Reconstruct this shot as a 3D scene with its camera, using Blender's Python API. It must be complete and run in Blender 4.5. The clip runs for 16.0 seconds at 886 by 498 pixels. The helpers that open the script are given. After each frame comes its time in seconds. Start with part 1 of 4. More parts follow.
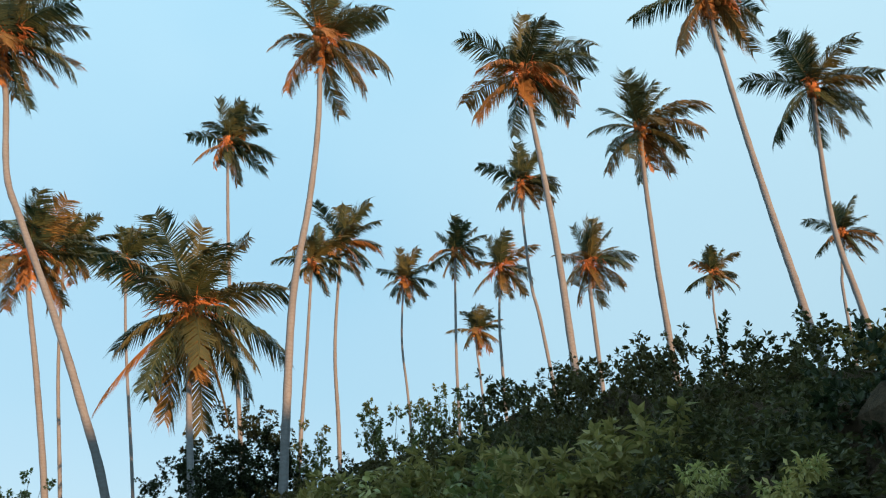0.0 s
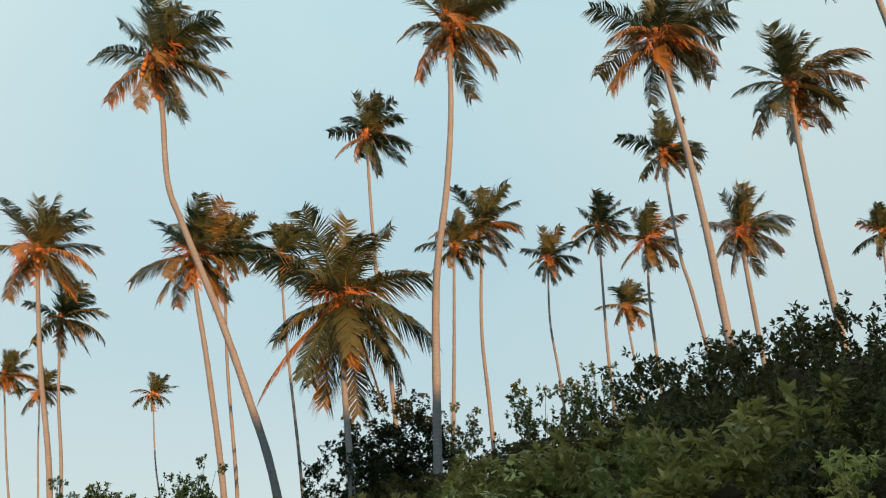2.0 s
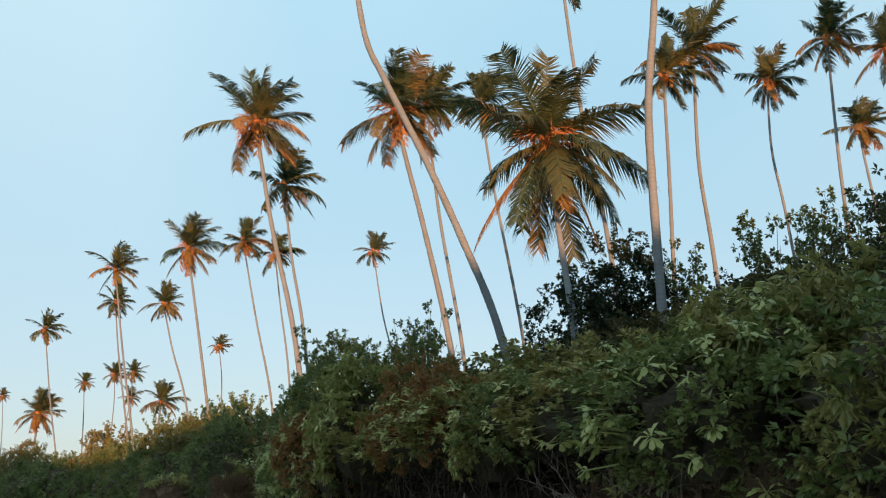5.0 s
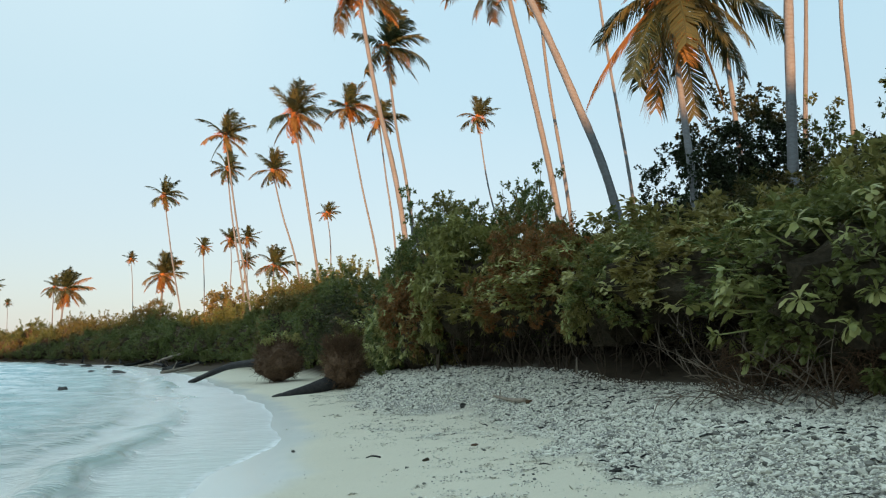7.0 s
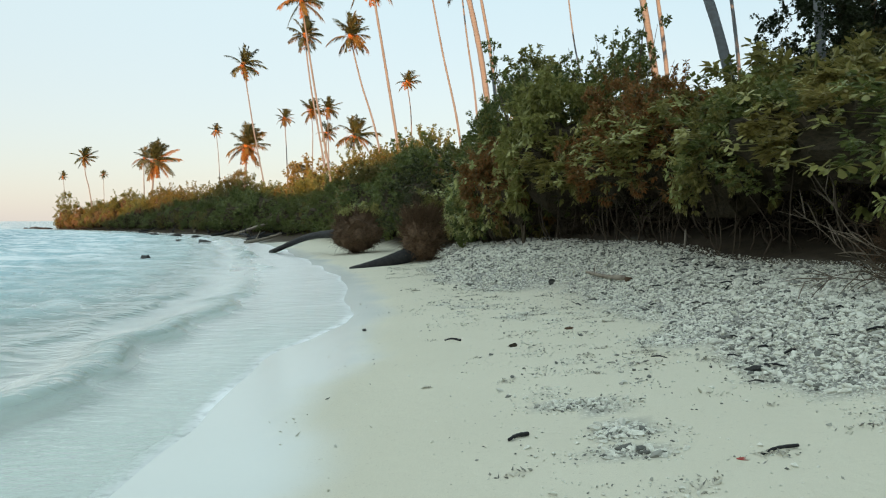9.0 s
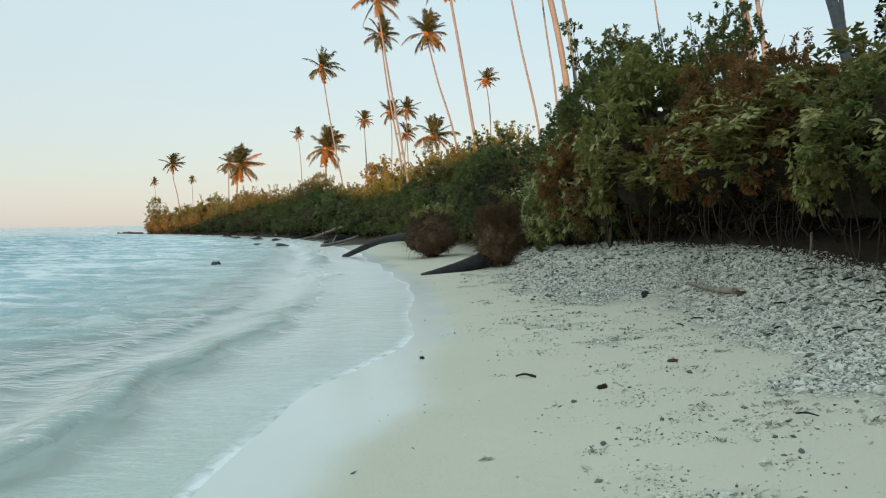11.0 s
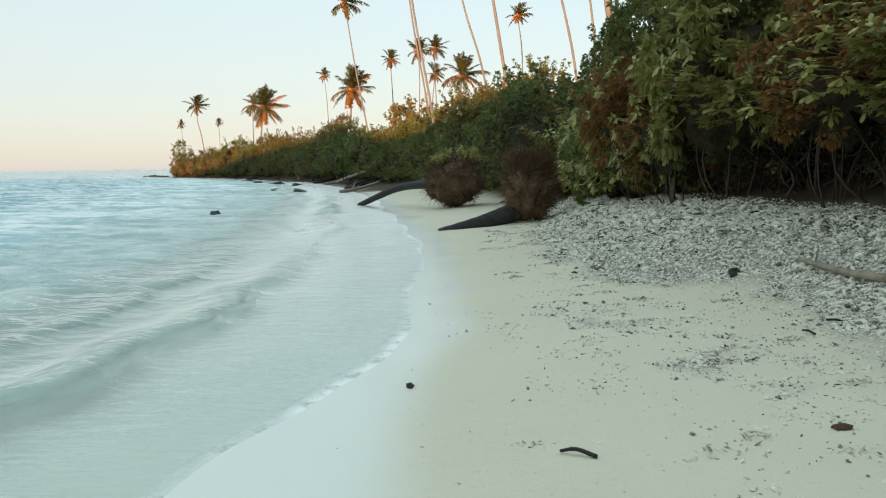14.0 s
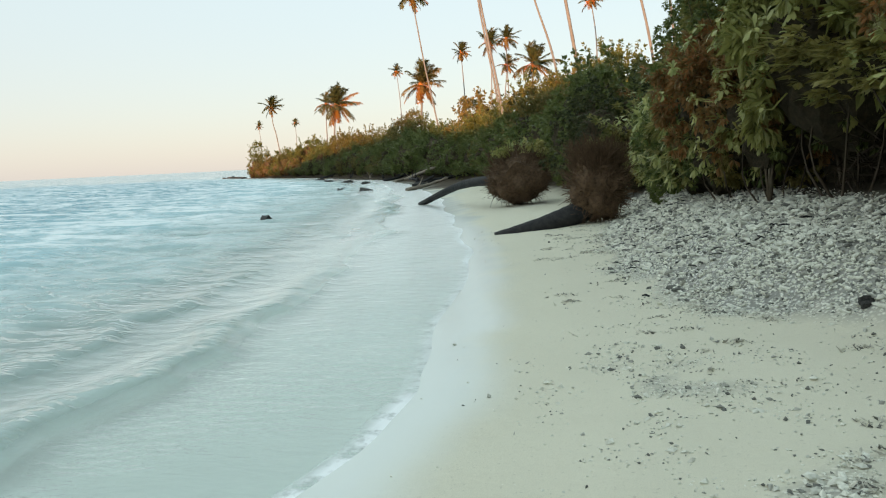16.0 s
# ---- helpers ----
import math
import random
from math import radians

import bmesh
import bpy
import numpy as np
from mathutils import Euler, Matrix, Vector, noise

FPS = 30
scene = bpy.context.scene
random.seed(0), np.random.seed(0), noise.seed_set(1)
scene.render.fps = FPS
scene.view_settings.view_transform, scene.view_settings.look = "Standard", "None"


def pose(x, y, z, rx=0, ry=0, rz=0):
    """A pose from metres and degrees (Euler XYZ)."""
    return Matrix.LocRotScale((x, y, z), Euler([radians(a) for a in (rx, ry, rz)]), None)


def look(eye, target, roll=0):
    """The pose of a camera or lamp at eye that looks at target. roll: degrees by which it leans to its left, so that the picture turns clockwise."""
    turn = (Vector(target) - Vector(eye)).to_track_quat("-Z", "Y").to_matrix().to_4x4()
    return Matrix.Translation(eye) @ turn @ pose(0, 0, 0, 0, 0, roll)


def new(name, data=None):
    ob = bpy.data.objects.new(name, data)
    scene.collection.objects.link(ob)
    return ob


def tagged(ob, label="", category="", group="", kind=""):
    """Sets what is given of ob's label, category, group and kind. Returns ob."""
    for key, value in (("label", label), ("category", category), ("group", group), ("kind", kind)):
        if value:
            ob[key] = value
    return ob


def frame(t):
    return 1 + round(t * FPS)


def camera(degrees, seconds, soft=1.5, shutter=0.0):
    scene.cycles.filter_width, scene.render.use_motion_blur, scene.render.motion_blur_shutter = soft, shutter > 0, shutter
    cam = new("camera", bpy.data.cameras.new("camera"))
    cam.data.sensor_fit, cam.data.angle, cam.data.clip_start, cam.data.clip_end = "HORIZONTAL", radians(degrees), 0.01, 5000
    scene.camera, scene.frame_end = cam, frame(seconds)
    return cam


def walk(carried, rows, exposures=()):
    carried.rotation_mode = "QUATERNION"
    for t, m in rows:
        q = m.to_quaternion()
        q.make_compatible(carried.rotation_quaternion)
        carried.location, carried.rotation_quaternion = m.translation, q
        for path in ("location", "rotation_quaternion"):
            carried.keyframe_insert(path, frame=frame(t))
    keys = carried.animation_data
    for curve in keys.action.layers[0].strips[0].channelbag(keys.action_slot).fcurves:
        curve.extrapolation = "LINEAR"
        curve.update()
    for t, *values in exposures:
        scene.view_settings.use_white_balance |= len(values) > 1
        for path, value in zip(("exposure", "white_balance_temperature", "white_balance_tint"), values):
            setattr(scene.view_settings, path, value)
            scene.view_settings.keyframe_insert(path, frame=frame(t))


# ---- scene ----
cam = camera(56.4, 16.0, 1.15)
PATH = [
    (0, (1.59, 1.471, 1.536), (2.667, 2.912, 2.41), -4.6),
    (0.5, (1.655, 1.402, 1.506), (2.654, 2.9, 2.376), -4.2),
    (1, (1.745, 1.411, 1.539), (2.668, 2.96, 2.405), -3.7),
    (1.5, (1.774, 1.385, 1.571), (2.624, 2.979, 2.43), -3.4),
    (2, (1.762, 1.349, 1.597), (2.541, 2.983, 2.447), -3.2),
    (2.5, (1.748, 1.368, 1.64), (2.457, 3.038, 2.481), -2.9),
    (3, (1.762, 1.377, 1.596), (2.402, 3.082, 2.422), -2.8),
    (3.5, (1.782, 1.532, 1.566), (2.355, 3.278, 2.356), -2.6),
    (4, (1.775, 2.021, 1.661), (2.265, 3.823, 2.377), -2.4),
    (4.5, (1.748, 2.044, 1.629), (2.162, 3.9, 2.251), -2.4),
    (7, (1.72, 2.964, 1.535), (1.814, 4.948, 1.768), -0.7),
    (7.5, (1.739, 3.401, 1.549), (1.783, 5.395, 1.694), -0.5),
    (8, (1.71, 3.783, 1.541), (1.706, 5.782, 1.587), -0.4),
    (8.5, (1.679, 4.09, 1.52), (1.627, 6.089, 1.481), -0.4),
    (9, (1.687, 4.55, 1.482), (1.583, 6.546, 1.411), -0.2),
    (9.5, (1.706, 4.994, 1.491), (1.544, 6.986, 1.425), -0.4),
    (10, (1.721, 5.424, 1.48), (1.505, 7.412, 1.428), -0.8),
    (12.5, (1.6, 7.812, 1.69), (1.245, 9.775, 1.547), -0.9),
    (13, (1.53, 8.458, 1.653), (1.215, 10.426, 1.483), -0.7),
    (13.5, (1.47, 9.048, 1.617), (1.135, 11.011, 1.426), -0.6),
    (14, (1.424, 9.526, 1.596), (1.05, 11.48, 1.392), -0.9),
    (14.5, (1.463, 10.057, 1.633), (1.041, 12.0, 1.415), -1.5),
    (15, (1.46, 10.621, 1.624), (0.996, 12.554, 1.399), -1.6),
    (15.5, (1.479, 11.177, 1.623), (0.966, 13.097, 1.401), -2.1),
    (16, (1.478, 11.662, 1.639), (0.918, 13.569, 1.426), -2.7),
]
walk(cam, [(t, look(eye, target, roll)) for t, eye, target, roll in PATH],
     [(0, 0.9, 5950, 5), (1.5, 0.82, 6900, 10), (2.5, 0.82, 7350, 12), (3.5, 0.82, 6750, 11), (4.5, 0.87, 6250, 8), (7, 1.0, 6650, 11), (9, 1.13, 7150, 14), (10, 0.98, 7050, 13), (12.5, 1.07, 7150, 13), (13.5, 1.13, 7200, 13), (16, 1.18, 7250, 14)])

# ---- sky, sun ----
SUN_ELEVATION = radians(6.0)
world = bpy.data.worlds.new("sky")
scene.world = world
world.use_nodes = True
wn = world.node_tree.nodes
sky = wn.new("ShaderNodeTexSky")
sky.sky_type, sky.sun_disc = "NISHITA", False
sky.sun_elevation, sky.sun_rotation = SUN_ELEVATION, radians(186)
sky.air_density, sky.dust_density, sky.ozone_density = 1.0, 0.6, 2.5
wn["Background"].inputs["Strength"].default_value = 0.15
haze = wn.new("ShaderNodeMix")  # thin bright haze over the whole sky
haze.data_type = "RGBA"
haze.inputs[0].default_value = 0.76
tone = wn.new("ShaderNodeValToRGB")  # pinkish at the horizon; extra brightness overhead, added to light the ground
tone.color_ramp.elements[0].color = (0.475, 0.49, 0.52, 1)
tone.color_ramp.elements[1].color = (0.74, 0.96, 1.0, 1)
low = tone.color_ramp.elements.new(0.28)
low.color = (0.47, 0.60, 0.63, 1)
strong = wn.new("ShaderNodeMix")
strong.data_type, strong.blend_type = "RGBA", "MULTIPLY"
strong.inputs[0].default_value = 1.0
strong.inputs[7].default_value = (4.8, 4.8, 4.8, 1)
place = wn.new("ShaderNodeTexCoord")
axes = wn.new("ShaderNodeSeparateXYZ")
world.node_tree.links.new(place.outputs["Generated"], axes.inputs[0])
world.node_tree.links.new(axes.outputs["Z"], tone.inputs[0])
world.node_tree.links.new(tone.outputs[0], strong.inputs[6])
clear_across = wn.new("ShaderNodeValToRGB")  # the haze is thinnest ahead and to the right, high up
for spot, value in ((0.0, 0.0), (0.4, 0.2), (0.5, 0.8), (0.62, 1.0), (0.72, 1.0), (0.84, 0.5), (0.92, 0.1), (1.0, 0.0)):
    stop = clear_across.color_ramp.elements.new(spot) if 0 < spot < 1 else clear_across.color_ramp.elements[int(spot)]
    stop.color = (value, value, value, 1)
half_x = wn.new("ShaderNodeMath")
half_x.operation = "MULTIPLY_ADD"
half_x.inputs[1].default_value = half_x.inputs[2].default_value = 0.5
clear_up = wn.new("ShaderNodeMapRange")
for key, value in (("From Min", 0.14), ("From Max", 0.42), ("To Max", 0.75)):
    clear_up.inputs[key].default_value = value
veil = wn.new("ShaderNodeTexNoise")
veil.inputs["Scale"].default_value, veil.inputs["Detail"].default_value = 2.2, 3.0
thin = wn.new("ShaderNodeMapRange")
for key, value in (("From Min", 0.3), ("From Max", 0.6), ("To Min", 0.55)):
    thin.inputs[key].default_value = value
both, share = wn.new("ShaderNodeMath"), wn.new("ShaderNodeMath")
both.operation = share.operation = "MULTIPLY"
clear = wn.new("ShaderNodeMix")
clear.data_type, clear.blend_type = "RGBA", "MULTIPLY"
clear.inputs[7].default_value = (0.66, 0.82, 0.92, 1)
for a, b in ((axes.outputs["X"], half_x.inputs[0]), (half_x.outputs[0], clear_across.inputs[0]), (axes.outputs["Z"], clear_up.inputs["Value"]),
             (place.outputs["Generated"], veil.inputs["Vector"]), (veil.outputs["Fac"], thin.inputs["Value"]), (clear_across.outputs[0], both.inputs[0]),
             (clear_up.outputs[0], both.inputs[1]), (both.outputs[0], share.inputs[0]), (thin.outputs[0], share.inputs[1]),
             (share.outputs[0], clear.inputs[0]), (strong.outputs[2], clear.inputs[6])):
    world.node_tree.links.new(a, b)
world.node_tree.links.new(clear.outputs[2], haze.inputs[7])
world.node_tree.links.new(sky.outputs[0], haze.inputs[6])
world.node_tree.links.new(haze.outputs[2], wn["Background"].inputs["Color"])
sun_data = bpy.data.lights.new("sun", "SUN")
sun_data.energy, sun_data.angle, sun_data.color = 4.3, radians(0.5), (1.0, 0.49, 0.22)
sun = new("sun", sun_data)
sun.matrix_world = look((0, 0, 40), (0.1 * 50, 50, 40 - 50 * math.tan(SUN_ELEVATION)))


# ---- materials ----
class Mat:
    """A node material: a Principled shader whose sockets are fed by nodes."""

    def __init__(self, name, rough=0.8, spec=0.3):
        self.m = bpy.data.materials.new(name)
        self.m.use_nodes = True
        self.t = self.m.node_tree
        self.p = self.t.nodes["Principled BSDF"]
        self.out = self.t.nodes["Material Output"]
        self.p.inputs["Roughness"].default_value = rough
        self.p.inputs["Specular IOR Level"].default_value = spec

    def n(self, kind, **values):
        node = self.t.nodes.new("ShaderNode" + kind)
        for key, v in values.items():
            self.put(node, key, v)
        return node

    def put(self, node, key, v):
        key = int(key[1:]) if key[0] == "i" and key[1:].isdigit() else key.replace("_", " ")
        if isinstance(v, bpy.types.NodeSocket):
            self.t.links.new(v, node.inputs[key])
        elif isinstance(v, bpy.types.Node):
            self.t.links.new(v.outputs[0], node.inputs[key])
        else:
            node.inputs[key].default_value = v

    def place(self):
        return self.n("NewGeometry").outputs["Position"]

    def local(self):
        return self.n("TexCoord").outputs["Object"]

    def noise(self, scale, detail=4.0, rough=0.55, vector=None):
        return self.n("TexNoise", Vector=vector or self.place(), Scale=scale, Detail=detail, Roughness=rough).outputs["Fac"]

    def ramp(self, fac, *stops):
        node = self.n("ValToRGB", Fac=fac)
        e = node.color_ramp.elements
        while len(e) < len(stops):
            e.new(0.5)
        for item, (pos, col) in zip(e, stops):
            item.position = pos
            item.color = (*col, 1) if isinstance(col, tuple) else (col, col, col, 1)
        return node.outputs["Color"]

    def mix(self, fac, a, b, how="MIX"):
        node = self.n("Mix")
        node.data_type, node.blend_type = "RGBA", how
        for key, v in ((0, fac), (6, a), (7, b)):
            if isinstance(v, bpy.types.NodeSocket):
                self.t.links.new(v, node.inputs[key])
            elif isinstance(v, tuple):
                node.inputs[key].default_value = (*v, 1)
            else:
                node.inputs[key].default_value = v
        return node.outputs[2]

    def math(self, how, a, b=0.0, clamp=False):
        node = self.n("Math", i0=a, i1=b)
        node.operation, node.use_clamp = how, clamp
        return node.outputs[0]

    def attribute(self, name):
        node = self.n("Attribute")
        node.attribute_name = name
        return node.outputs["Fac"]

    def random(self):
        return self.n("ObjectInfo").outputs["Random"]

    def island(self):
        return self.n("NewGeometry").outputs["Random Per Island"]

    def colour(self, c):
        self.put(self.p, "Base_Color", c)

    def bump(self, height, strength=0.5, distance=0.02):
        b = self.n("Bump", Height=height, Strength=strength, Distance=distance)
        self.put(self.p, "Normal", b.outputs[0])

    def translucent(self, colour, amount):
        """Thin leaves let part of the light through."""
        tr = self.n("BsdfTranslucent", Color=colour)
        mx = self.n("MixShader", Fac=amount, i1=self.p.outputs[0], i2=tr.outputs[0])
        self.t.links.new(mx.outputs[0], self.out.inputs["Surface"])


def sand_material():
    k = Mat("sand", 0.9, 0.2)
    wet = k.attribute("wet")
    p = k.place()
    broad = k.noise(0.5, 3)
    dry = k.mix(broad, (0.625, 0.585, 0.465), (0.715, 0.675, 0.545))
    grain = k.noise(260, 2)
    dry = k.mix(k.math("MULTIPLY", k.ramp(grain, (0.35, 0.0), (0.75, 1.0)), 0.35), dry, (0.36, 0.34, 0.30))
    specks = k.ramp(k.noise(38, 2), (0.66, 0.0), (0.71, 1.0))
    dry = k.mix(k.math("MULTIPLY", specks, 0.25), dry, (0.22, 0.20, 0.17))
    damp = k.mix(broad, (0.64, 0.67, 0.63), (0.70, 0.73, 0.69))
    # inland soil; under the shrubs its dark tone also stands for shade
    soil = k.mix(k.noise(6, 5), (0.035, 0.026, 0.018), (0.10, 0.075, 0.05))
    c = k.mix(wet, dry, damp)
    cells = k.n("TexVoronoi", Vector=p, Scale=26.0, Randomness=1.0)
    # cells darken toward their rims: shade between stones put into the colour
    bits = k.mix(k.ramp(cells.outputs["Distance"], (0.15, 1.0), (0.5, 0.0)), (0.28, 0.272, 0.245), k.ramp(cells.outputs["Color"], (0.1, (0.45, 0.44, 0.40)), (0.6, (0.80, 0.79, 0.72))))
    stony = k.attribute("stony")
    c = k.mix(stony, c, bits)
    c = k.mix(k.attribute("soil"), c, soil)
    k.colour(c)
    k.put(k.p, "Roughness", 0.92)
    k.put(k.p, "Coat_Weight", wet)
    k.put(k.p, "Coat_Roughness", 0.22)
    k.put(k.p, "Coat_IOR", 1.33)
    h = k.math("ADD", k.math("MULTIPLY", k.noise(9, 5), 0.8), k.math("MULTIPLY", grain, 0.15))
    lumps = k.math("MULTIPLY", h, k.math("SUBTRACT", 1.0, k.math("MULTIPLY", wet, 0.85)))
    k.bump(k.math("ADD", lumps, k.math("MULTIPLY", stony, k.math("SUBTRACT", 1.0, cells.outputs["Distance"]))), 0.55, 0.03)
    return k.m


def water_material():
    k = Mat("sea_water", 0.06, 0.5)
    depth = k.attribute("depth")
    p = k.place()
    stretch = k.n("Mapping", Vector=p, Scale=(0.55, 1.0, 1.0), Rotation=(0, 0, radians(14))).outputs[0]
    long = k.n("Mapping", Vector=p, Scale=(0.4, 1.15, 1.0), Rotation=(0, 0, radians(-9))).outputs[0]

    def crests(f):
        return k.math("SUBTRACT", 1.0, k.math("ABSOLUTE", k.math("SUBTRACT", k.math("MULTIPLY", f, 2.0), 1.0)))

    ridges = k.math("POWER", crests(k.noise(0.42, 4, 0.6, long)), 4.0)
    ripple = k.math("POWER", crests(k.noise(1.2, 4, 0.6, stretch)), 3.0)
    fine = k.noise(5.0, 4, 0.6, stretch)
    swash = k.n("MapRange", Value=depth, From_Min=0.16, From_Max=0.7, To_Min=0.0, To_Max=1.2).outputs[0]
    chop = k.n("MapRange", Value=depth, From_Min=0.11, From_Max=0.6, To_Min=0.004, To_Max=0.42).outputs[0]
    shiver = k.n("MapRange", Value=depth, From_Min=0.0, From_Max=0.45, To_Min=0.010, To_Max=0.07).outputs[0]
    height = k.math("ADD", k.math("MULTIPLY", ridges, swash), k.math("MULTIPLY", ripple, chop))
    height = k.math("ADD", height, k.math("MULTIPLY", fine, shiver))
    b = k.n("Bump", Height=height, Strength=1.0, Distance=1.0)
    body = k.ramp(depth, (0.0, (0.64, 0.70, 0.67)), (0.12, (0.62, 0.73, 0.71)), (0.23, (0.42, 0.54, 0.52)), (0.32, (0.42, 0.56, 0.56)), (0.55, (0.36, 0.53, 0.57)), (1.0, (0.20, 0.36, 0.42)))
    k.colour(body)
    k.put(k.p, "Roughness", 0.6)
    k.put(k.p, "Specular_IOR_Level", 0.0)
    clear = k.n("BsdfTransparent", Color=(0.95, 0.99, 0.98, 1))
    thick = k.ramp(depth, (0.0, 0.0), (0.10, 0.10), (0.28, 0.75), (0.6, 1.0))
    below = k.n("MixShader", Fac=thick, i1=clear.outputs[0], i2=k.p.outputs[0])
    shine = k.n("BsdfGlossy", Color=(1, 1, 1, 1), Roughness=k.ramp(depth, (0.0, 0.32), (0.3, 0.2), (0.8, 0.08)), Normal=b.outputs[0])
    fres = k.n("Fresnel", IOR=1.33, Normal=b.outputs[0])
    top = k.n("MixShader", Fac=fres.outputs[0], i1=below.outputs[0], i2=shine.outputs[0])
    # foam-white streaks, painted in for glints and bright sky on the ripples
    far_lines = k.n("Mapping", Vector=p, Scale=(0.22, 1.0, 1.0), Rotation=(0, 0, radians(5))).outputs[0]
    glint_streaks = k.math("ADD", k.math("MULTIPLY", k.noise(0.55, 6, 0.68, far_lines), 0.6), k.math("MULTIPLY", k.noise(2.3, 4, 0.65, stretch), 0.4))
    glint_streaks = k.math("MULTIPLY", k.ramp(glint_streaks, (0.45, 0.0), (0.56, 0.78)), k.ramp(depth, (0.2, 0.0), (0.5, 1.0)))
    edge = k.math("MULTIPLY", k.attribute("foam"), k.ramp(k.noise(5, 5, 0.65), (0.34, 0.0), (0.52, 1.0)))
    # one white for the edge foam and the painted streaks
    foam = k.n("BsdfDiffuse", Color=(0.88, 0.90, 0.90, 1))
    last = k.n("MixShader", Fac=k.math("MAXIMUM", edge, glint_streaks), i1=top.outputs[0], i2=foam.outputs[0])
    k.t.links.new(last.outputs[0], k.out.inputs["Surface"])
    return k.m


def leaf_material(name, a, b, c, rough=0.5, through_light=0.35, spec=0.4):
    """Leaves between two greens by island and a third, drier, tint by thing."""
    k = Mat(name, rough, spec)
    col = k.mix(k.island(), a, b)
    col = k.mix(k.ramp(k.random(), (0.45, 0.0), (1.0, 0.75)), col, c)
    col = k.mix(k.math("MULTIPLY", k.noise(18, 3, 0.6, k.local()), 0.5), col, tuple(0.5 * v for v in a))
    k.colour(col)
    k.translucent(col, through_light)
    return k.m


def trunk_material():
    k = Mat("palm_bark", 0.85, 0.2)
    p = k.local()
    warp = k.noise(1.5, 3, 0.5, p)
    ring = k.n("TexWave", Vector=p, Scale=2.3, Distortion=9.0, Detail=3.0, Detail_Scale=2.0)
    ring.bands_direction = "Z"
    base = k.mix(warp, (0.14, 0.156, 0.168), (0.245, 0.275, 0.30))
    dark = k.mix(k.math("MULTIPLY", k.ramp(ring.outputs["Fac"], (0.0, 1.0), (0.35, 0.0)), 0.22), base, (0.10, 0.08, 0.07))
    k.colour(k.mix(k.math("MULTIPLY", k.noise(22, 4, 0.6, p), 0.45), dark, (0.16, 0.14, 0.125)))
    k.bump(k.math("ADD", k.math("MULTIPLY", ring.outputs["Fac"], 0.5), k.noise(30, 3, 0.6, p)), 0.4, 0.03)
    return k.m


def rough_material(name, a, b, scale=8.0, rough=0.85, bump=0.6, distance=0.02):
    k = Mat(name, rough, 0.2)
    p = k.local()
    c = k.mix(k.ramp(k.noise(scale, 5, 0.6, p), (0.3, 0.0), (0.7, 1.0)), a, b)
    c = k.mix(k.math("MULTIPLY", k.random(), 0.35), c, tuple(0.55 * v for v in a))
    k.colour(c)
    k.bump(k.noise(scale * 5, 4, 0.65, p), bump, distance)
    return k.m


def rubble_material(name, a, b, c, d):
    k = Mat(name, 0.92, 0.15)
    tone = k.ramp(k.island(), (0.08, a), (0.2, b), (0.42, c), (1.0, d))
    k.colour(k.mix(k.math("MULTIPLY", k.noise(60, 4, 0.6), 0.35), tone, (0.38, 0.37, 0.33)))
    k.bump(k.noise(120, 3), 0.6, 0.01)
    return k.m


SAND, WATER = sand_material(), water_material()
FROND = leaf_material("palm_frond", (0.022, 0.046, 0.023), (0.10, 0.112, 0.040), (0.16, 0.13, 0.04), 0.6, 0.14, 0.25)
FROND_OLD = leaf_material("ageing_palm_frond", (0.10, 0.085, 0.028), (0.29, 0.175, 0.048), (0.42, 0.18, 0.05), 0.6, 0.18, 0.2)
FROND_DEAD = leaf_material("dead_palm_frond", (0.36, 0.16, 0.05), (0.46, 0.23, 0.075), (0.28, 0.12, 0.04), 0.8, 0.15)
BROAD = leaf_material("broad_leaves", (0.17, 0.175, 0.054), (0.38, 0.335, 0.112), (0.33, 0.24, 0.074), 0.42)
GOLD = leaf_material("sunlit_far_leaves", (0.085, 0.115, 0.036), (0.22, 0.21, 0.07), (0.21, 0.165, 0.05), 0.45)
PALE = leaf_material("pale_new_leaves", (0.19, 0.22, 0.065), (0.38, 0.37, 0.122), (0.31, 0.28, 0.084), 0.42)
GREEN = leaf_material("dark_leaves", (0.10, 0.138, 0.044), (0.23, 0.255, 0.078), (0.18, 0.185, 0.055), 0.42)
RUST = leaf_material("rusty_leaves", (0.15, 0.12, 0.042), (0.44, 0.165, 0.055), (0.27, 0.15, 0.05), 0.5)
RUST_FAR = leaf_material("olive_brown_leaves", (0.15, 0.16, 0.05), (0.30, 0.20, 0.07), (0.24, 0.19, 0.06), 0.5)
# darker than GREEN: the slope's shade is put into this leaf colour
MIDGREEN = leaf_material("shaded_hill_leaves", (0.038, 0.048, 0.019), (0.11, 0.112, 0.036), (0.145, 0.105, 0.033), 0.5)
# near-black leaves, darkened in place of shade
SHADED_LEAF = leaf_material("shade_dark_leaves", (0.02, 0.034, 0.014), (0.05, 0.07, 0.028), (0.035, 0.045, 0.018), 0.5)
WHORL = leaf_material("large_pale_leaves", (0.25, 0.29, 0.09), (0.46, 0.45, 0.16), (0.40, 0.33, 0.11), 0.4, 0.3)
# stem bark darkened in place of the shade under shrubs
SHADED_STEM = rough_material("shaded_stem_bark", (0.06, 0.043, 0.03), (0.12, 0.088, 0.062), 10.0)
# brown of the cores that darken shrub insides, and of one husk
DARK_BROWN = rough_material("dark_brown", (0.055, 0.043, 0.026), (0.13, 0.10, 0.064), 22.0, 0.95, 1.0, 0.06)
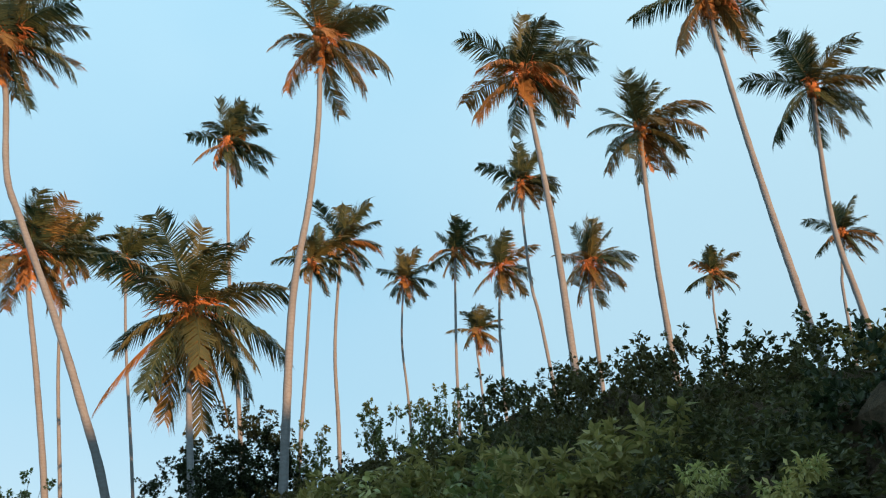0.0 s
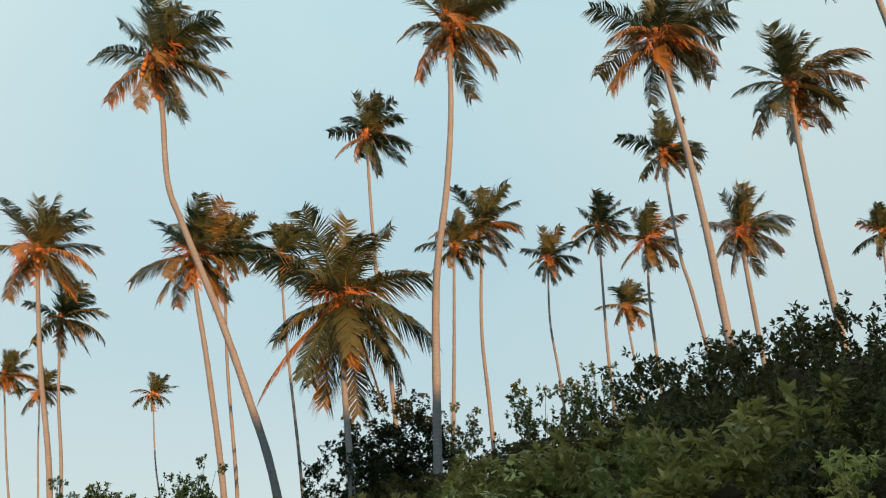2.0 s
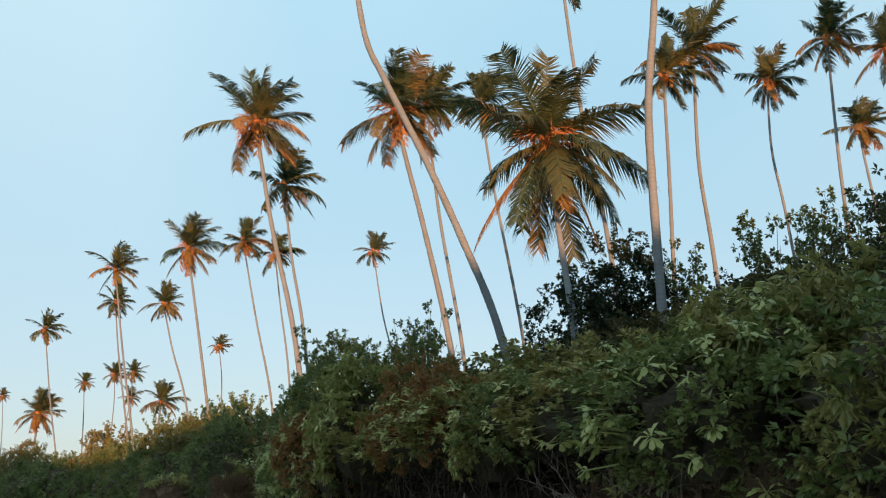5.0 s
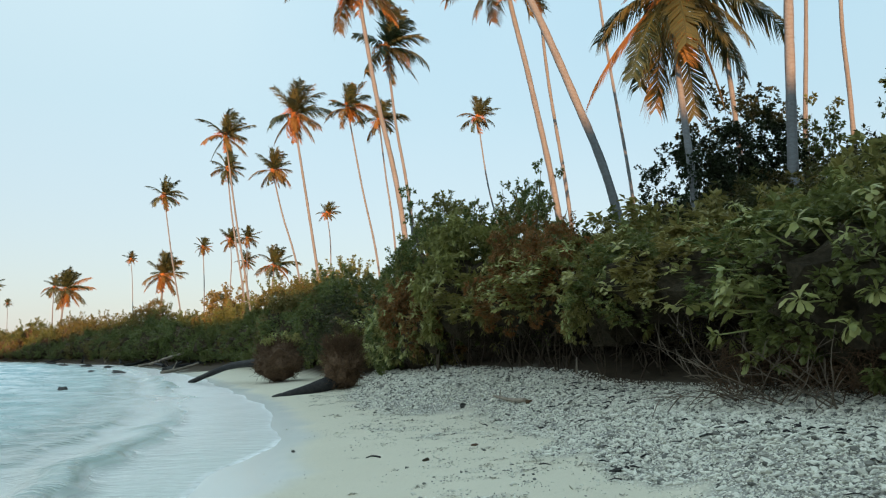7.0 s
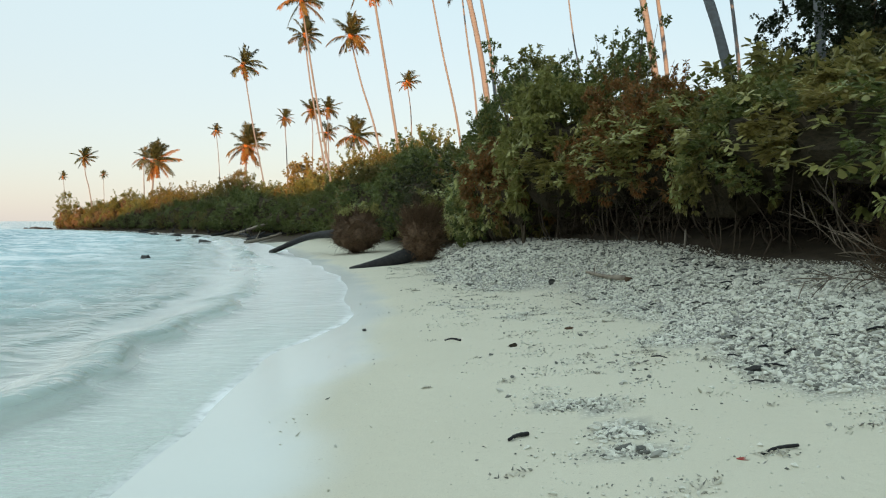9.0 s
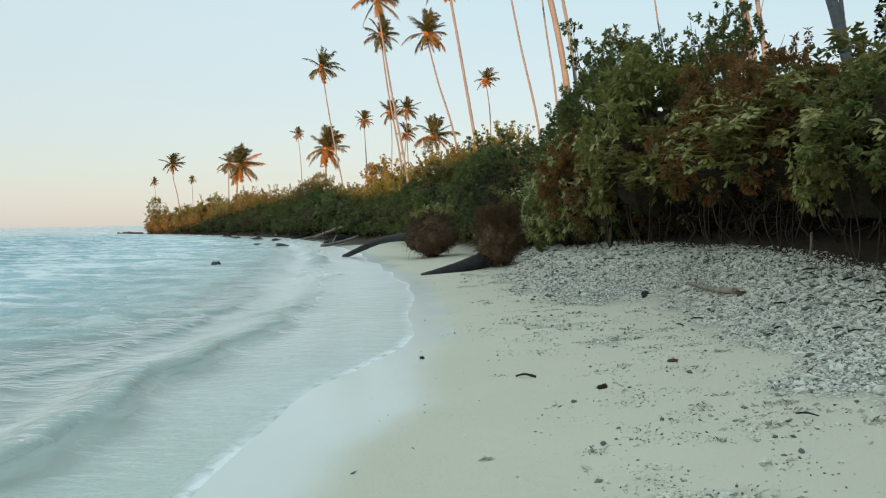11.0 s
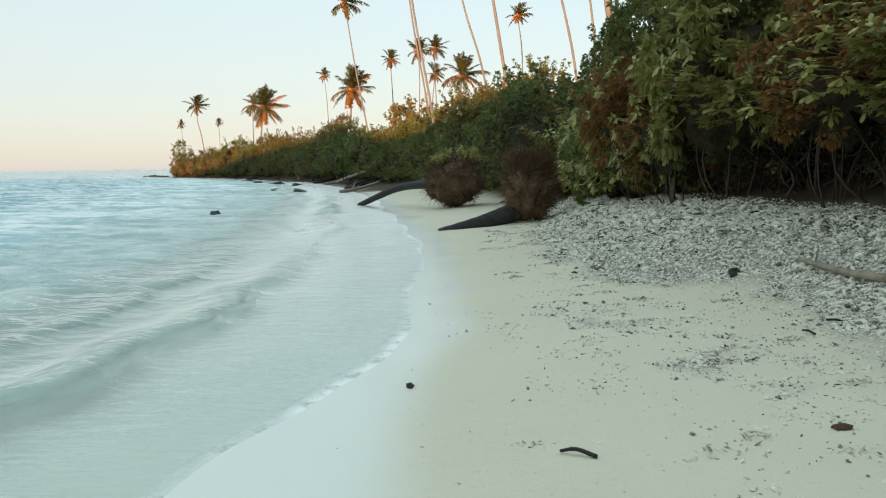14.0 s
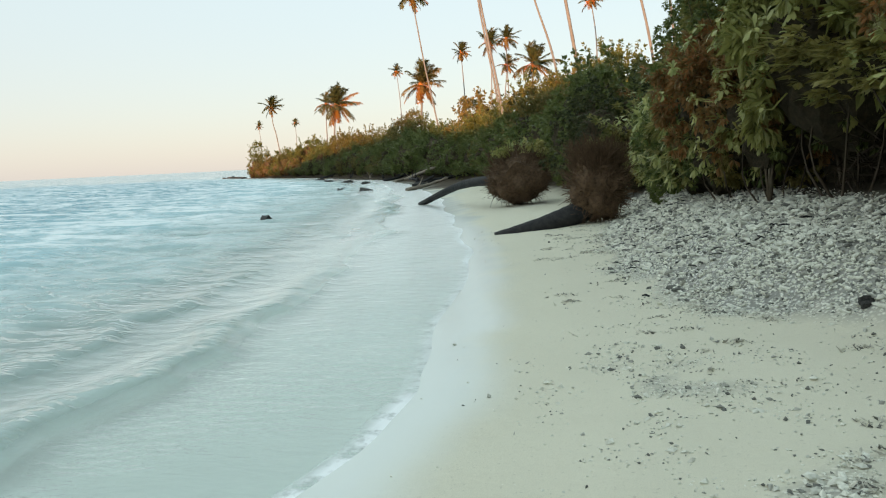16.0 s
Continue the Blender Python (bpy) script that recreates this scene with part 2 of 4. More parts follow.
BARK, STEM = trunk_material(), rough_material("stem_bark", (0.10, 0.075, 0.05), (0.19, 0.15, 0.11), 10.0)
FIBRE = rough_material("palm_fibre", (0.36, 0.12, 0.04), (0.52, 0.22, 0.07), 14.0)
NUT = rough_material("coconut_husk", (0.34, 0.15, 0.045), (0.42, 0.22, 0.06), 6.0, 0.6, 0.2)
ROOT = rough_material("root_mat", (0.075, 0.045, 0.028), (0.19, 0.115, 0.068), 16.0)
CHAR = rough_material("wet_dark_wood", (0.018, 0.018, 0.02), (0.05, 0.046, 0.045), 9.0, 0.7)
DRY_STEM = rough_material("dry_branch_bark", (0.13, 0.10, 0.075), (0.24, 0.19, 0.145), 12.0)
DRIFT = rough_material("driftwood", (0.20, 0.16, 0.125), (0.36, 0.31, 0.25), 9.0)
WRACK = rubble_material("shell_scraps", (0.06, 0.055, 0.05), (0.34, 0.325, 0.28), (0.54, 0.51, 0.43), (0.70, 0.665, 0.56))
ROCK = rough_material("dark_rock", (0.03, 0.03, 0.03), (0.09, 0.085, 0.08), 5.0)
RUBBLE = rubble_material("coral_rubble", (0.11, 0.11, 0.10), (0.48, 0.47, 0.41), (0.76, 0.745, 0.65), (0.85, 0.83, 0.73))


# ---- building helpers ----
def mesh_of(name, verts, faces, material, smooth=False):
    me = bpy.data.meshes.new(name)
    me.from_pydata([tuple(v) for v in verts], [], faces)
    me.materials.append(material)
    if smooth:
        me.shade_smooth()
    me.update()
    return me


def child(name, me, parent, label="", m=None):
    ob = new(name, me)
    ob.parent = parent
    if m is not None:
        ob.matrix_local = m
    return tagged(ob, label)


def spline(points, n):
    """n + 1 places along a smooth curve through the points."""
    p = [Vector(q) for q in points]
    p = [2 * p[0] - p[1]] + p + [2 * p[-1] - p[-2]]
    out = []
    for i in range(n + 1):
        u = i / n * (len(p) - 3)
        j = min(int(u), len(p) - 4)
        f = u - j
        a, b, c, d = p[j:j + 4]
        out.append(0.5 * (2 * b + (c - a) * f + (2 * a - 5 * b + 4 * c - d) * f * f + (3 * b - a - 3 * c + d) * f ** 3))
    return out


def tube(line, radii, sides=8, verts=None, faces=None, cap=True):
    """A round limb along a line, added to verts and faces."""
    verts = [] if verts is None else verts
    faces = [] if faces is None else faces
    start = len(verts)
    side = Vector((1, 0, 0))
    for i, p in enumerate(line):
        d = (line[min(i + 1, len(line) - 1)] - line[max(i - 1, 0)]).normalized()
        side = (side - d * side.dot(d))
        side = side.normalized() if side.length > 1e-4 else d.orthogonal().normalized()
        up = d.cross(side)
        for k in range(sides):
            a = 2 * math.pi * k / sides
            verts.append(p + (side * math.cos(a) + up * math.sin(a)) * radii[i])
    for i in range(len(line) - 1):
        for k in range(sides):
            a, b = start + i * sides + k, start + i * sides + (k + 1) % sides
            faces.append((a, b, b + sides, a + sides))
    if cap:
        faces.append(tuple(range(start + sides - 1, start - 1, -1)))
        n = start + (len(line) - 1) * sides
        faces.append(tuple(range(n, n + sides)))
    return verts, faces


def lump(radius, seed, rough=0.25, freq=1.6, sub=3, squash=(1, 1, 1)):
    """An uneven rounded body: verts and faces."""
    bm = bmesh.new()
    bmesh.ops.create_icosphere(bm, subdivisions=sub, radius=1.0)
    for v in bm.verts:
        d = v.co.copy()
        f = 1 + rough * (noise.noise(d * freq + Vector((seed * 7.1, seed, 0))) + 0.5 * noise.noise(d * freq * 2.7 + Vector((0, seed * 3.3, 5))))
        v.co = Vector((d.x * squash[0], d.y * squash[1], d.z * squash[2])) * f * radius
    vs, fs = [v.co.copy() for v in bm.verts], [tuple(v.index for v in f.verts) for f in bm.faces]
    bm.free()
    return vs, fs


# ---- lie of the land ----
SHORE_Y = (-400, -130, -90, -40, 0, 9, 14, 17, 20, 26, 33, 47, 66, 85, 105, 125, 145, 152, 160, 200, 5000)
SHORE_X = (-900, -220, -130, -6, 0, -0.5, -0.75, -0.95, -1.4, -2.8, -5.0, -9.5, -17, -26, -39, -54, -72.5, -78.5, -68, 20, 4000)
FACE_Y = (-400, -40, 4, 10, 13, 16, 19, 22, 25, 29, 33, 40, 47, 65, 85, 105, 125, 145, 150, 159, 200, 5000)
FACE_X = (-500, 8, 7.2, 5.9, 5.0, 3.9, 3.1, 2.2, 1.5, 1.0, -0.3, -2.8, -5.5, -12.5, -23.5, -36.5, -52.3, -70.8, -75.8, -65, 26, 4010)
RUBBLE_Y = (-10, 6, 9, 10.5, 12.4, 13.4, 14.4, 15, 16, 17, 18, 18.7, 19.5, 21, 22.5, 25.6, 31, 36)
RUBBLE_X = (5.2, 4.3, 3.95, 3.6, 3.15, 3.3, 3.35, 3.05, 2.9, 2.85, 2.5, 2.05, 1.3, 0.75, 0.5, -0.1, 0.0, -1.0)


def shore(y):
    return float(np.interp(y, SHORE_Y, SHORE_X))


def face(y):
    return float(np.interp(y, FACE_Y, FACE_X))


def rubble_edge(y):
    return float(np.interp(y, RUBBLE_Y, RUBBLE_X))


def step(a, b, v):
    v = min(1.0, max(0.0, (v - a) / (b - a)))
    return v * v * (3 - 2 * v)


def land(x, y):
    """Height of the ground."""
    s, u = x - shore(y), x - face(y)
    if s < 0:
        z = max(-3.0, 0.05 * s)
    else:
        z = 0.075 * min(s, 7.0)
    if -10 < y < 36:
        z += (0.36 + 0.18 * step(15.0, 17.5, y) * step(28, 24, y)) * step(0.2, 1.4, x - rubble_edge(y))
    if u > 0:
        z += float(np.interp(u, (0, 1.5, 4, 7, 10, 15, 40, 120), (0.0, 0.25, 0.7, 1.3, 1.9, 2.9, 6.0, 8)))
    # unseen ridge behind the camera, added to shade beach and far shore
    if y < -25:
        shade_ridge = 18.3 + 2.0 * noise.noise(Vector((x * 0.03, 0, 3))) + 5.5 * step(-26, -44, x)
        z = max(z, shade_ridge * step(-25, -75, y))
    if s > 0.3 and abs(x) < 60 and abs(y) < 90:
        z += step(0.6, 2.0, s) * (0.02 * noise.noise(Vector((x * 1.3, y * 1.3, 0))) + 0.008 * noise.noise(Vector((x * 5, y * 5, 2))))
    return z


def spaced(parts):
    """Grid lines from (start, end, step) stretches."""
    out = []
    for a, b, d in parts:
        n = max(1, round((b - a) / d))
        out += [a + (b - a) * i / n for i in range(n)]
    return out + [parts[-1][1]]


def sheet(name, xs, ys, height, material, attributes):
    verts = [(x, y, height(x, y)) for y in ys for x in xs]
    w = len(xs)
    faces = [(j * w + i, j * w + i + 1, (j + 1) * w + i + 1, (j + 1) * w + i) for j in range(len(ys) - 1) for i in range(w - 1)]
    me = mesh_of(name, verts, faces, material, True)
    for key, fn in attributes.items():
        a = me.attributes.new(key, "FLOAT", "POINT")
        a.data.foreach_set("value", [fn(*v) for v in verts])
    return new(name, me)


def wetness(x, y, z):
    s = x - shore(y) + 0.35 * noise.noise(Vector((0, y * 0.5, 0))) + 0.12 * noise.noise(Vector((x, y * 1.7, 4)))
    return 1.0 - step(0.75, 1.3, s)


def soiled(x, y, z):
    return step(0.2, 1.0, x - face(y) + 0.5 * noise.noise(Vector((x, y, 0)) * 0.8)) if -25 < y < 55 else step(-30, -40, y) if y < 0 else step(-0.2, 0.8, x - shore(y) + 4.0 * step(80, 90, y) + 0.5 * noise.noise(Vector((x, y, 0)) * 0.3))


PATCHES = ((1.1, 17.3, 0.5, 1.0), (1.7, 15.6, 0.55, 0.9), (2.35, 9.9, 0.36, 1.0), (2.65, 8.7, 0.35, 0.6), (2.7, 11.3, 0.35, 0.7), (2.2, 10.2, 0.3, 0.7), (2.5, 9.3, 0.32, 0.7), (2.2, 15.3, 0.4, 0.35), (1.7, 17.0, 0.5, 0.5), (2.6, 14.6, 0.5, 0.9), (2.2, 12.2, 0.5, 0.8))


def rubble_share(x, y):
    """How thickly rubble lies, 0 to 1."""
    e = x - rubble_edge(y) + 0.35 * noise.noise(Vector((x * 0.8, y * 0.8, 8))) + 0.2 * noise.noise(Vector((x * 2.2, y * 2.2, 3)))
    bank = step(-0.15, 0.5, e) * (1 - step(0.5, 1.3, x - face(y)))
    fringe = 0.05 * step(-1.0, -0.1, e) * step(-0.25, 0.35, noise.noise(Vector((x * 1.4, y * 1.1, 6))))
    stray = fringe * (1 - bank) + 0.012 * step(-0.1, 0.5, noise.noise(Vector((x * 0.9, y * 0.35, 4)))) * step(-2.6, -0.6, e)
    for px, py, wide, long in PATCHES:
        d = ((x - px) / wide) ** 2 + ((y - py) / long) ** 2
        stray += 0.5 * math.exp(-d) * step(-0.25, 0.35, noise.noise(Vector((x * 2.6, y * 2.6, 9))))
    return min(1.0, bank + stray + 0.0015 * step(-0.5, 0.8, x - shore(y)))


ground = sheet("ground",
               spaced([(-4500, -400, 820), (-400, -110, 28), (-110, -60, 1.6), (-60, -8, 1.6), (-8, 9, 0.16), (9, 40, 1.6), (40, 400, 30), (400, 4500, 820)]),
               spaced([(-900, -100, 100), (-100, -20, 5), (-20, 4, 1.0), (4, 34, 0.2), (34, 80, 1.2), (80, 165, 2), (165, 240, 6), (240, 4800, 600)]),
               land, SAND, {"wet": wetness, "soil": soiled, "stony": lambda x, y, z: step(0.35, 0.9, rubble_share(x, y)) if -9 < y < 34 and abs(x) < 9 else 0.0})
tagged(ground, "pale sand beach with wet edge and dark soil inland", "beach", kind="structure")


def swell(x, y):
    s = x - shore(y)
    off = 0.5 * noise.noise(Vector((0, y * 0.22, 1))) + 0.28 * noise.noise(Vector((0, y * 0.7, 3))) + 0.10 * noise.noise(Vector((x, y * 1.9, 6)))
    z = 0.0
    if abs(y) < 260 and s > -160:
        for place, high, width in ((-1.6, 0.17, 0.42), (-2.9, 0.07, 0.35), (-4.4, 0.12, 0.6), (-8.2, 0.10, 0.9), (-13, 0.08, 1.3), (-19, 0.09, 1.8)):
            q = s - place - off * (1 - place * 0.08)
            k = 0.55 + 0.6 * noise.noise(Vector((place, y * 0.13, 7)))
            z += max(0.0, k) * high * math.exp(-(q / (width if q < 0 else width * 0.6)) ** 2)
        z += step(-1.6, -6, s) * (0.24 * (0.3 - abs(noise.noise(Vector((x * 0.22, y * 0.40, 0))))) + 0.13 * (0.3 - abs(noise.noise(Vector((x * 0.55, y * 1.1, 5))))) + 0.05 * (0.3 - abs(noise.noise(Vector((x * 1.3, y * 2.3, 8))))))
    lap = 0.009 + 0.032 * step(12.5, 16, y) + 0.014 * noise.noise(Vector((3, y * 0.33, 0))) + 0.004 * noise.noise(Vector((x, y * 1.1, 0))) if abs(y) < 90 else 0.0
    return z + lap * step(-2.0, -0.3, s) + 0.012 * noise.noise(Vector((x * 0.8, y * 0.5, 9)))


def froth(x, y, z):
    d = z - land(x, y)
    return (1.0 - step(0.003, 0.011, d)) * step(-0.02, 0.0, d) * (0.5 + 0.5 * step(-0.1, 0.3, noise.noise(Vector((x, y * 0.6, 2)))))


sea = sheet("water",
            spaced([(-4500, -400, 600), (-400, -110, 12), (-110, -60, 1.2), (-60, -14, 0.5), (-14, -4, 0.14), (-4, 1.6, 0.05)]),
            spaced([(-200, 0, 20), (0, 6, 1.0), (6, 24, 0.1), (24, 40, 0.17), (40, 90, 0.5), (90, 260, 3), (260, 4800, 450)]),
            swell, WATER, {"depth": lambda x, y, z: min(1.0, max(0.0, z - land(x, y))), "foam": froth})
tagged(sea, "pale turquoise sea with low ripples lapping the sand", "sea", kind="structure")


# ---- coconut palms ----
def frond_mesh(name, rise, bend, count, material, seed, hang=0.6, wind=0.0, sparse=0.06):
    """A feathered leaf one unit long that leaves the crown at the angle rise: a bowed midrib, narrow leaflets on both sides that hang and blow aside."""
    rnd = random.Random(seed)
    n = 14
    line, p, tangents = [Vector((0, 0, 0))], Vector((0, 0, 0)), []
    for i in range(n):
        f = (i + 0.5) / n
        a = rise - bend * f ** 1.3
        d = Vector((math.cos(a), wind * 0.35 * f + 0.05 * math.sin(3 * f + seed), math.sin(a)))
        tangents.append(d.normalized())
        p = p + tangents[-1] / n
        line.append(p.copy())
    verts, faces = tube(line, [0.015 * (1 - 0.85 * i / n) for i in range(n + 1)], 4)
    twist = rnd.uniform(-0.4, 0.4)
    for i in range(count):
        s = 0.13 + 0.87 * (i + 0.5) / count
        j = min(n - 1, int(s * n))
        at, t = line[j].lerp(line[j + 1], s * n - j), tangents[j]
        across = Vector((-t.y, t.x, 0)).normalized()
        up = t.cross(across)
        for side in (-1, 1):
            if rnd.random() < sparse:
                continue
            length = 0.33 * math.sin(math.pi * (0.2 + 0.66 * s)) ** 0.7 * rnd.uniform(0.8, 1.12)
            sideways = across * (side * math.cos(twist * side)) + up * (0.25 + math.sin(twist * side))
            lean = 0.52 + 0.22 * math.sin(s * 23 + seed + side) + rnd.uniform(-0.12, 0.12)
            d = (sideways * 0.8 + t * lean + Vector((0, wind * 0.5, -0.45 * hang))).normalized()
            d2 = (d * 0.7 + Vector((0, wind * 0.6, -hang * rnd.uniform(0.7, 1.3))) + t * 0.25).normalized()
            w = t * (0.64 / count)
            mid = at + d * length * 0.5
            tip = mid + d2 * length * 0.6
            k = len(verts)
            verts += [at - w * 0.6, at + w * 0.6, mid + w, mid - w, tip]
            faces += [(k, k + 1, k + 2, k + 3), (k + 3, k + 2, k + 4)]
    return mesh_of(name, verts, faces, material)


RISES = (80, 62, 42, 20, 0, -22, -45, -64)
BENDS = (0.3, 0.45, 0.7, 0.95, 1.05, 0.9, 0.6, 0.4)


def frond_set(count, material, seed):
    """For each angle of rise three fronds: blown to one side, still, and blown to the other."""
    return [[frond_mesh("frond", radians(r), b * (0.8 + 0.25 * (j + 1)) - 0.15, count, material, seed + 3 * i + j, 0.26 + 0.14 * min(i, 5), 0.65 * j) for j in (-1, 0, 1)]
            for i, (r, b) in enumerate(zip(RISES, BENDS))]


FRONDS, FRONDS_OLD = frond_set(46, FROND, 0), frond_set(46, FROND_OLD, 40)
FRONDS_FINE, FRONDS_FINE_OLD = frond_set(76, FROND, 80), frond_set(76, FROND_OLD, 120)
DEAD_FRONDS = [frond_mesh("dead_frond", 0, 0.5, 34, FROND_DEAD, 21, 0.8, 0.0, 0.25), frond_mesh("dead_frond", 0, 0.9, 34, FROND_DEAD, 22, 0.9, 0.2, 0.35)]
NUT_MESH = mesh_of("coconut", *lump(1, 3, 0.08, 1.2, 2, (0.8, 0.8, 1.05)), NUT, True)
FIBRE_MESH = mesh_of("leaf_sheath", *lump(1, 5, 0.45, 2.6, 3, (0.62, 0.62, 1.5)), FIBRE, True)


def stalk_mesh(seed):
    """A drooping fruit stalk with short side twigs."""
    rnd = random.Random(seed)
    line = spline([(0, 0, 0), (0.35, 0, 0.22), (0.75, 0, 0.05), (0.95, 0.05, -0.4)], 8)
    verts, faces = tube(line, [0.035 * (1 - 0.6 * i / 8) for i in range(9)], 5)
    for i in range(26):
        q = line[rnd.randint(3, 8)]
        d = Vector((rnd.uniform(-0.5, 1), rnd.uniform(-1, 1), rnd.uniform(-1.3, 0.2))).normalized() * rnd.uniform(0.3, 0.6)
        tube([q, q + d * 0.6, q + d + Vector((0, 0, -0.12))], [0.022, 0.018, 0.01], 3, verts, faces, False)
    return mesh_of("fruit_stalk", verts, faces, FIBRE)


STALKS = [stalk_mesh(1), stalk_mesh(2)]
WIND = radians(-20)


def palm(top, trunk_points, reach, seed, look_of=""):
    rnd = random.Random(seed * 13)
    pts = [Vector(q) for q in reversed(trunk_points)] + [Vector(top) + Vector((0, 0, 0.08 * reach))]
    low, mid = pts[0], pts[1]
    gz = land(low.x, low.y)
    lean = (low - mid) / max(0.5, mid.z - low.z)
    foot = low + lean * 0.6 * max(0.0, low.z - gz)
    foot.z = land(foot.x, foot.y) - 0.15
    thing = new("coconut_palm")
    thing.location = foot
    words = {"orange": "tall coconut palm with orange-brown dead leaf bases under its crown",
             "near": "low full-crowned coconut palm with drooping yellowing fronds behind shrubs",
             "skirt": "tall coconut palm with a hanging skirt of rusty dead fronds"}
    tagged(thing, words.get(look_of, "tall slender coconut palm with wind-blown green fronds"), "palm tree", "coconut palms on the bank")
    pts = [q - foot for q in pts]
    if pts[0].length > 0.6:
        pts.insert(0, Vector((0, 0, 0)))
    rings = 64
    line = spline(pts, rings)
    near = look_of == "near"
    size = min(1.2, max(0.75, reach / 3.0))
    thick = 0.72 if near else size * (0.8 if reach > 2.7 else 0.72)
    radii = [(0.165 - 0.065 * i / rings + 0.10 * math.exp(-i / 2.5) + 0.006 * math.sin(i * 1.7 + seed)) * thick for i in range(rings + 1)]
    child("trunk", mesh_of("trunk", *tube(line, radii, 9), BARK, True), thing, "ringed grey-brown trunk")
    head = line[-1]
    spread = reach * (1.0 if near else 0.94)
    child("leaf_sheath", FIBRE_MESH, thing, "orange-brown fibrous leaf bases",
          Matrix.Translation(head + Vector((0, 0, 0.1))) @ Matrix.Scale(0.36 * size, 4))
    for i in range(rnd.randint(6, 9) if look_of else rnd.randint(2, 4)):
        child("fruit_stalk", rnd.choice(STALKS), thing, "orange drooping fruit stalk", Matrix.Translation(head + Vector((0, 0, rnd.uniform(-0.1, 0.15))))
              @ Matrix.Rotation(rnd.uniform(0, 6.28), 4, "Z") @ Matrix.Rotation(rnd.uniform(-0.7, 0.3), 4, "Y") @ Matrix.Scale(rnd.uniform(0.6, 0.95) * size, 4))
    for i in range(rnd.randint(4, 8) if look_of else rnd.randint(2, 5)):
        a = rnd.uniform(0, 6.28)
        child("coconut", NUT_MESH, thing, "", Matrix.Translation(head + Vector((math.cos(a) * 0.36, math.sin(a) * 0.36, rnd.uniform(-0.5, -0.1))) * size)
              @ pose(0, 0, 0, rnd.uniform(-30, 30), rnd.uniform(-30, 30)) @ Matrix.Scale(0.115 * size, 4))
    fine = near or reach > 2.85
    fresh, aged = (FRONDS_FINE, FRONDS_FINE_OLD) if fine else (FRONDS, FRONDS_OLD)
    count = 27 if near else rnd.randint(21, 26)
    for i in range(count):
        f = i / (count - 1)
        a = i * 2.39996 + seed
        rise = (86 - 150 * f ** 0.8 if near else float(np.interp(f, (0, 0.34, 0.62, 0.84, 1), (96, 56, 12, -20, -62)))) + rnd.uniform(-10, 10)
        a += (0.25 if near else 0.35 + 0.5 * (1 - f)) * math.sin(WIND - a)
        step_of = min(range(8), key=lambda q: abs(RISES[q] - rise))
        down_wind = math.sin(WIND - a)
        blown = (2 if down_wind > 0 else 0) if abs(down_wind) > rnd.uniform(0.1, 0.7) and not near else 1
        old = f + rnd.uniform(-0.45, 0.45) > (0.98 if near else 0.6 if look_of else 0.82)
        long = spread * (1.0 if near else float(np.interp(f, (0, 0.35, 0.6, 1), (0.84, 0.95, 0.98, 0.8)))) * rnd.uniform(0.76, 1.12)
        m = Matrix.Translation(head + Vector((0, 0, 0.12 * size))) @ Matrix.Rotation(a, 4, "Z") @ Matrix.Rotation(radians(RISES[step_of] - rise) * 0.7, 4, "Y") @ Matrix.Scale(long, 4)
        child("frond", (aged if old else fresh)[step_of][blown], thing, "yellow-brown ageing frond" if old else "", m)
    dead = {"orange": 4, "near": 1, "skirt": 7}.get(look_of, rnd.randint(0, 2))
    for i in range(dead):
        m = Matrix.Translation(head) @ Matrix.Rotation(rnd.uniform(0, 6.28), 4, "Z") @ Matrix.Rotation(radians(rnd.uniform(45, 80)), 4, "Y") \
            @ Matrix.Rotation(rnd.uniform(-0.6, 0.6), 4, "X") @ Matrix.Scale(reach * rnd.uniform(0.35, 0.7 if look_of != "orange" else 0.5), 4)
        child("dead_frond", rnd.choice(DEAD_FRONDS), thing, "dry orange-brown hanging frond", m)
    return thing


palm((2.9, 24.9, 18.9), [(3.3, 25.0, 17.4), (3.7, 25.1, 14.9), (4.3, 25.2, 13.5), (5.6, 25.3, 10.7), (6.5, 25.2, 8.4), (7.4, 25.2, 5.9)], 2.9, 1, "orange")
palm((6.0, 36.1, 17.1), [(6.3, 36.1, 15.6), (7.0, 36.0, 12.3), (7.9, 35.8, 7.3)], 3.3, 2, "orange")
palm((8.0, 39.9, 19.5), [(8.4, 39.8, 14.1), (9.2, 39.7, 7.9)], 2.6, 3)
palm((10.9, 40.3, 19.9), [(11.3, 40.2, 15.7), (12.2, 40.0, 8.6)], 2.3, 4)
palm((9.6, 25.8, 11.4), [(9.4, 24.9, 8.7), (9.3, 24.0, 5.9)], 3.45, 5, "near")
palm((11.9, 29.6, 20.9), [(12.1, 29.6, 17.0), (12.3, 29.5, 13.8), (12.7, 29.3, 9.8)], 2.4, 6)
palm((12.7, 22.8, 21.5), [(12.6, 22.8, 18.3), (12.3, 22.9, 15.1), (11.9, 23.2, 11.9), (11.7, 23.2, 7.9)], 3.2, 7, "orange")
palm((15.1, 28.3, 15.5), [(14.9, 28.4, 11.6), (14.7, 28.5, 8.0)], 1.9, 8)
palm((16.6, 28.6, 16.8), [(16.3, 28.7, 12.6), (16.4, 28.7, 9.2)], 2.3, 9)
palm((29.3, 43.2, 23.5), [(29.0, 43.3, 19.4), (29.2, 43.2, 15.3)], 2.4, 10)
palm((29.7, 37.9, 23.3), [(29.5, 38.1, 19.4), (29.3, 38.2, 15.3)], 2.6, 11)
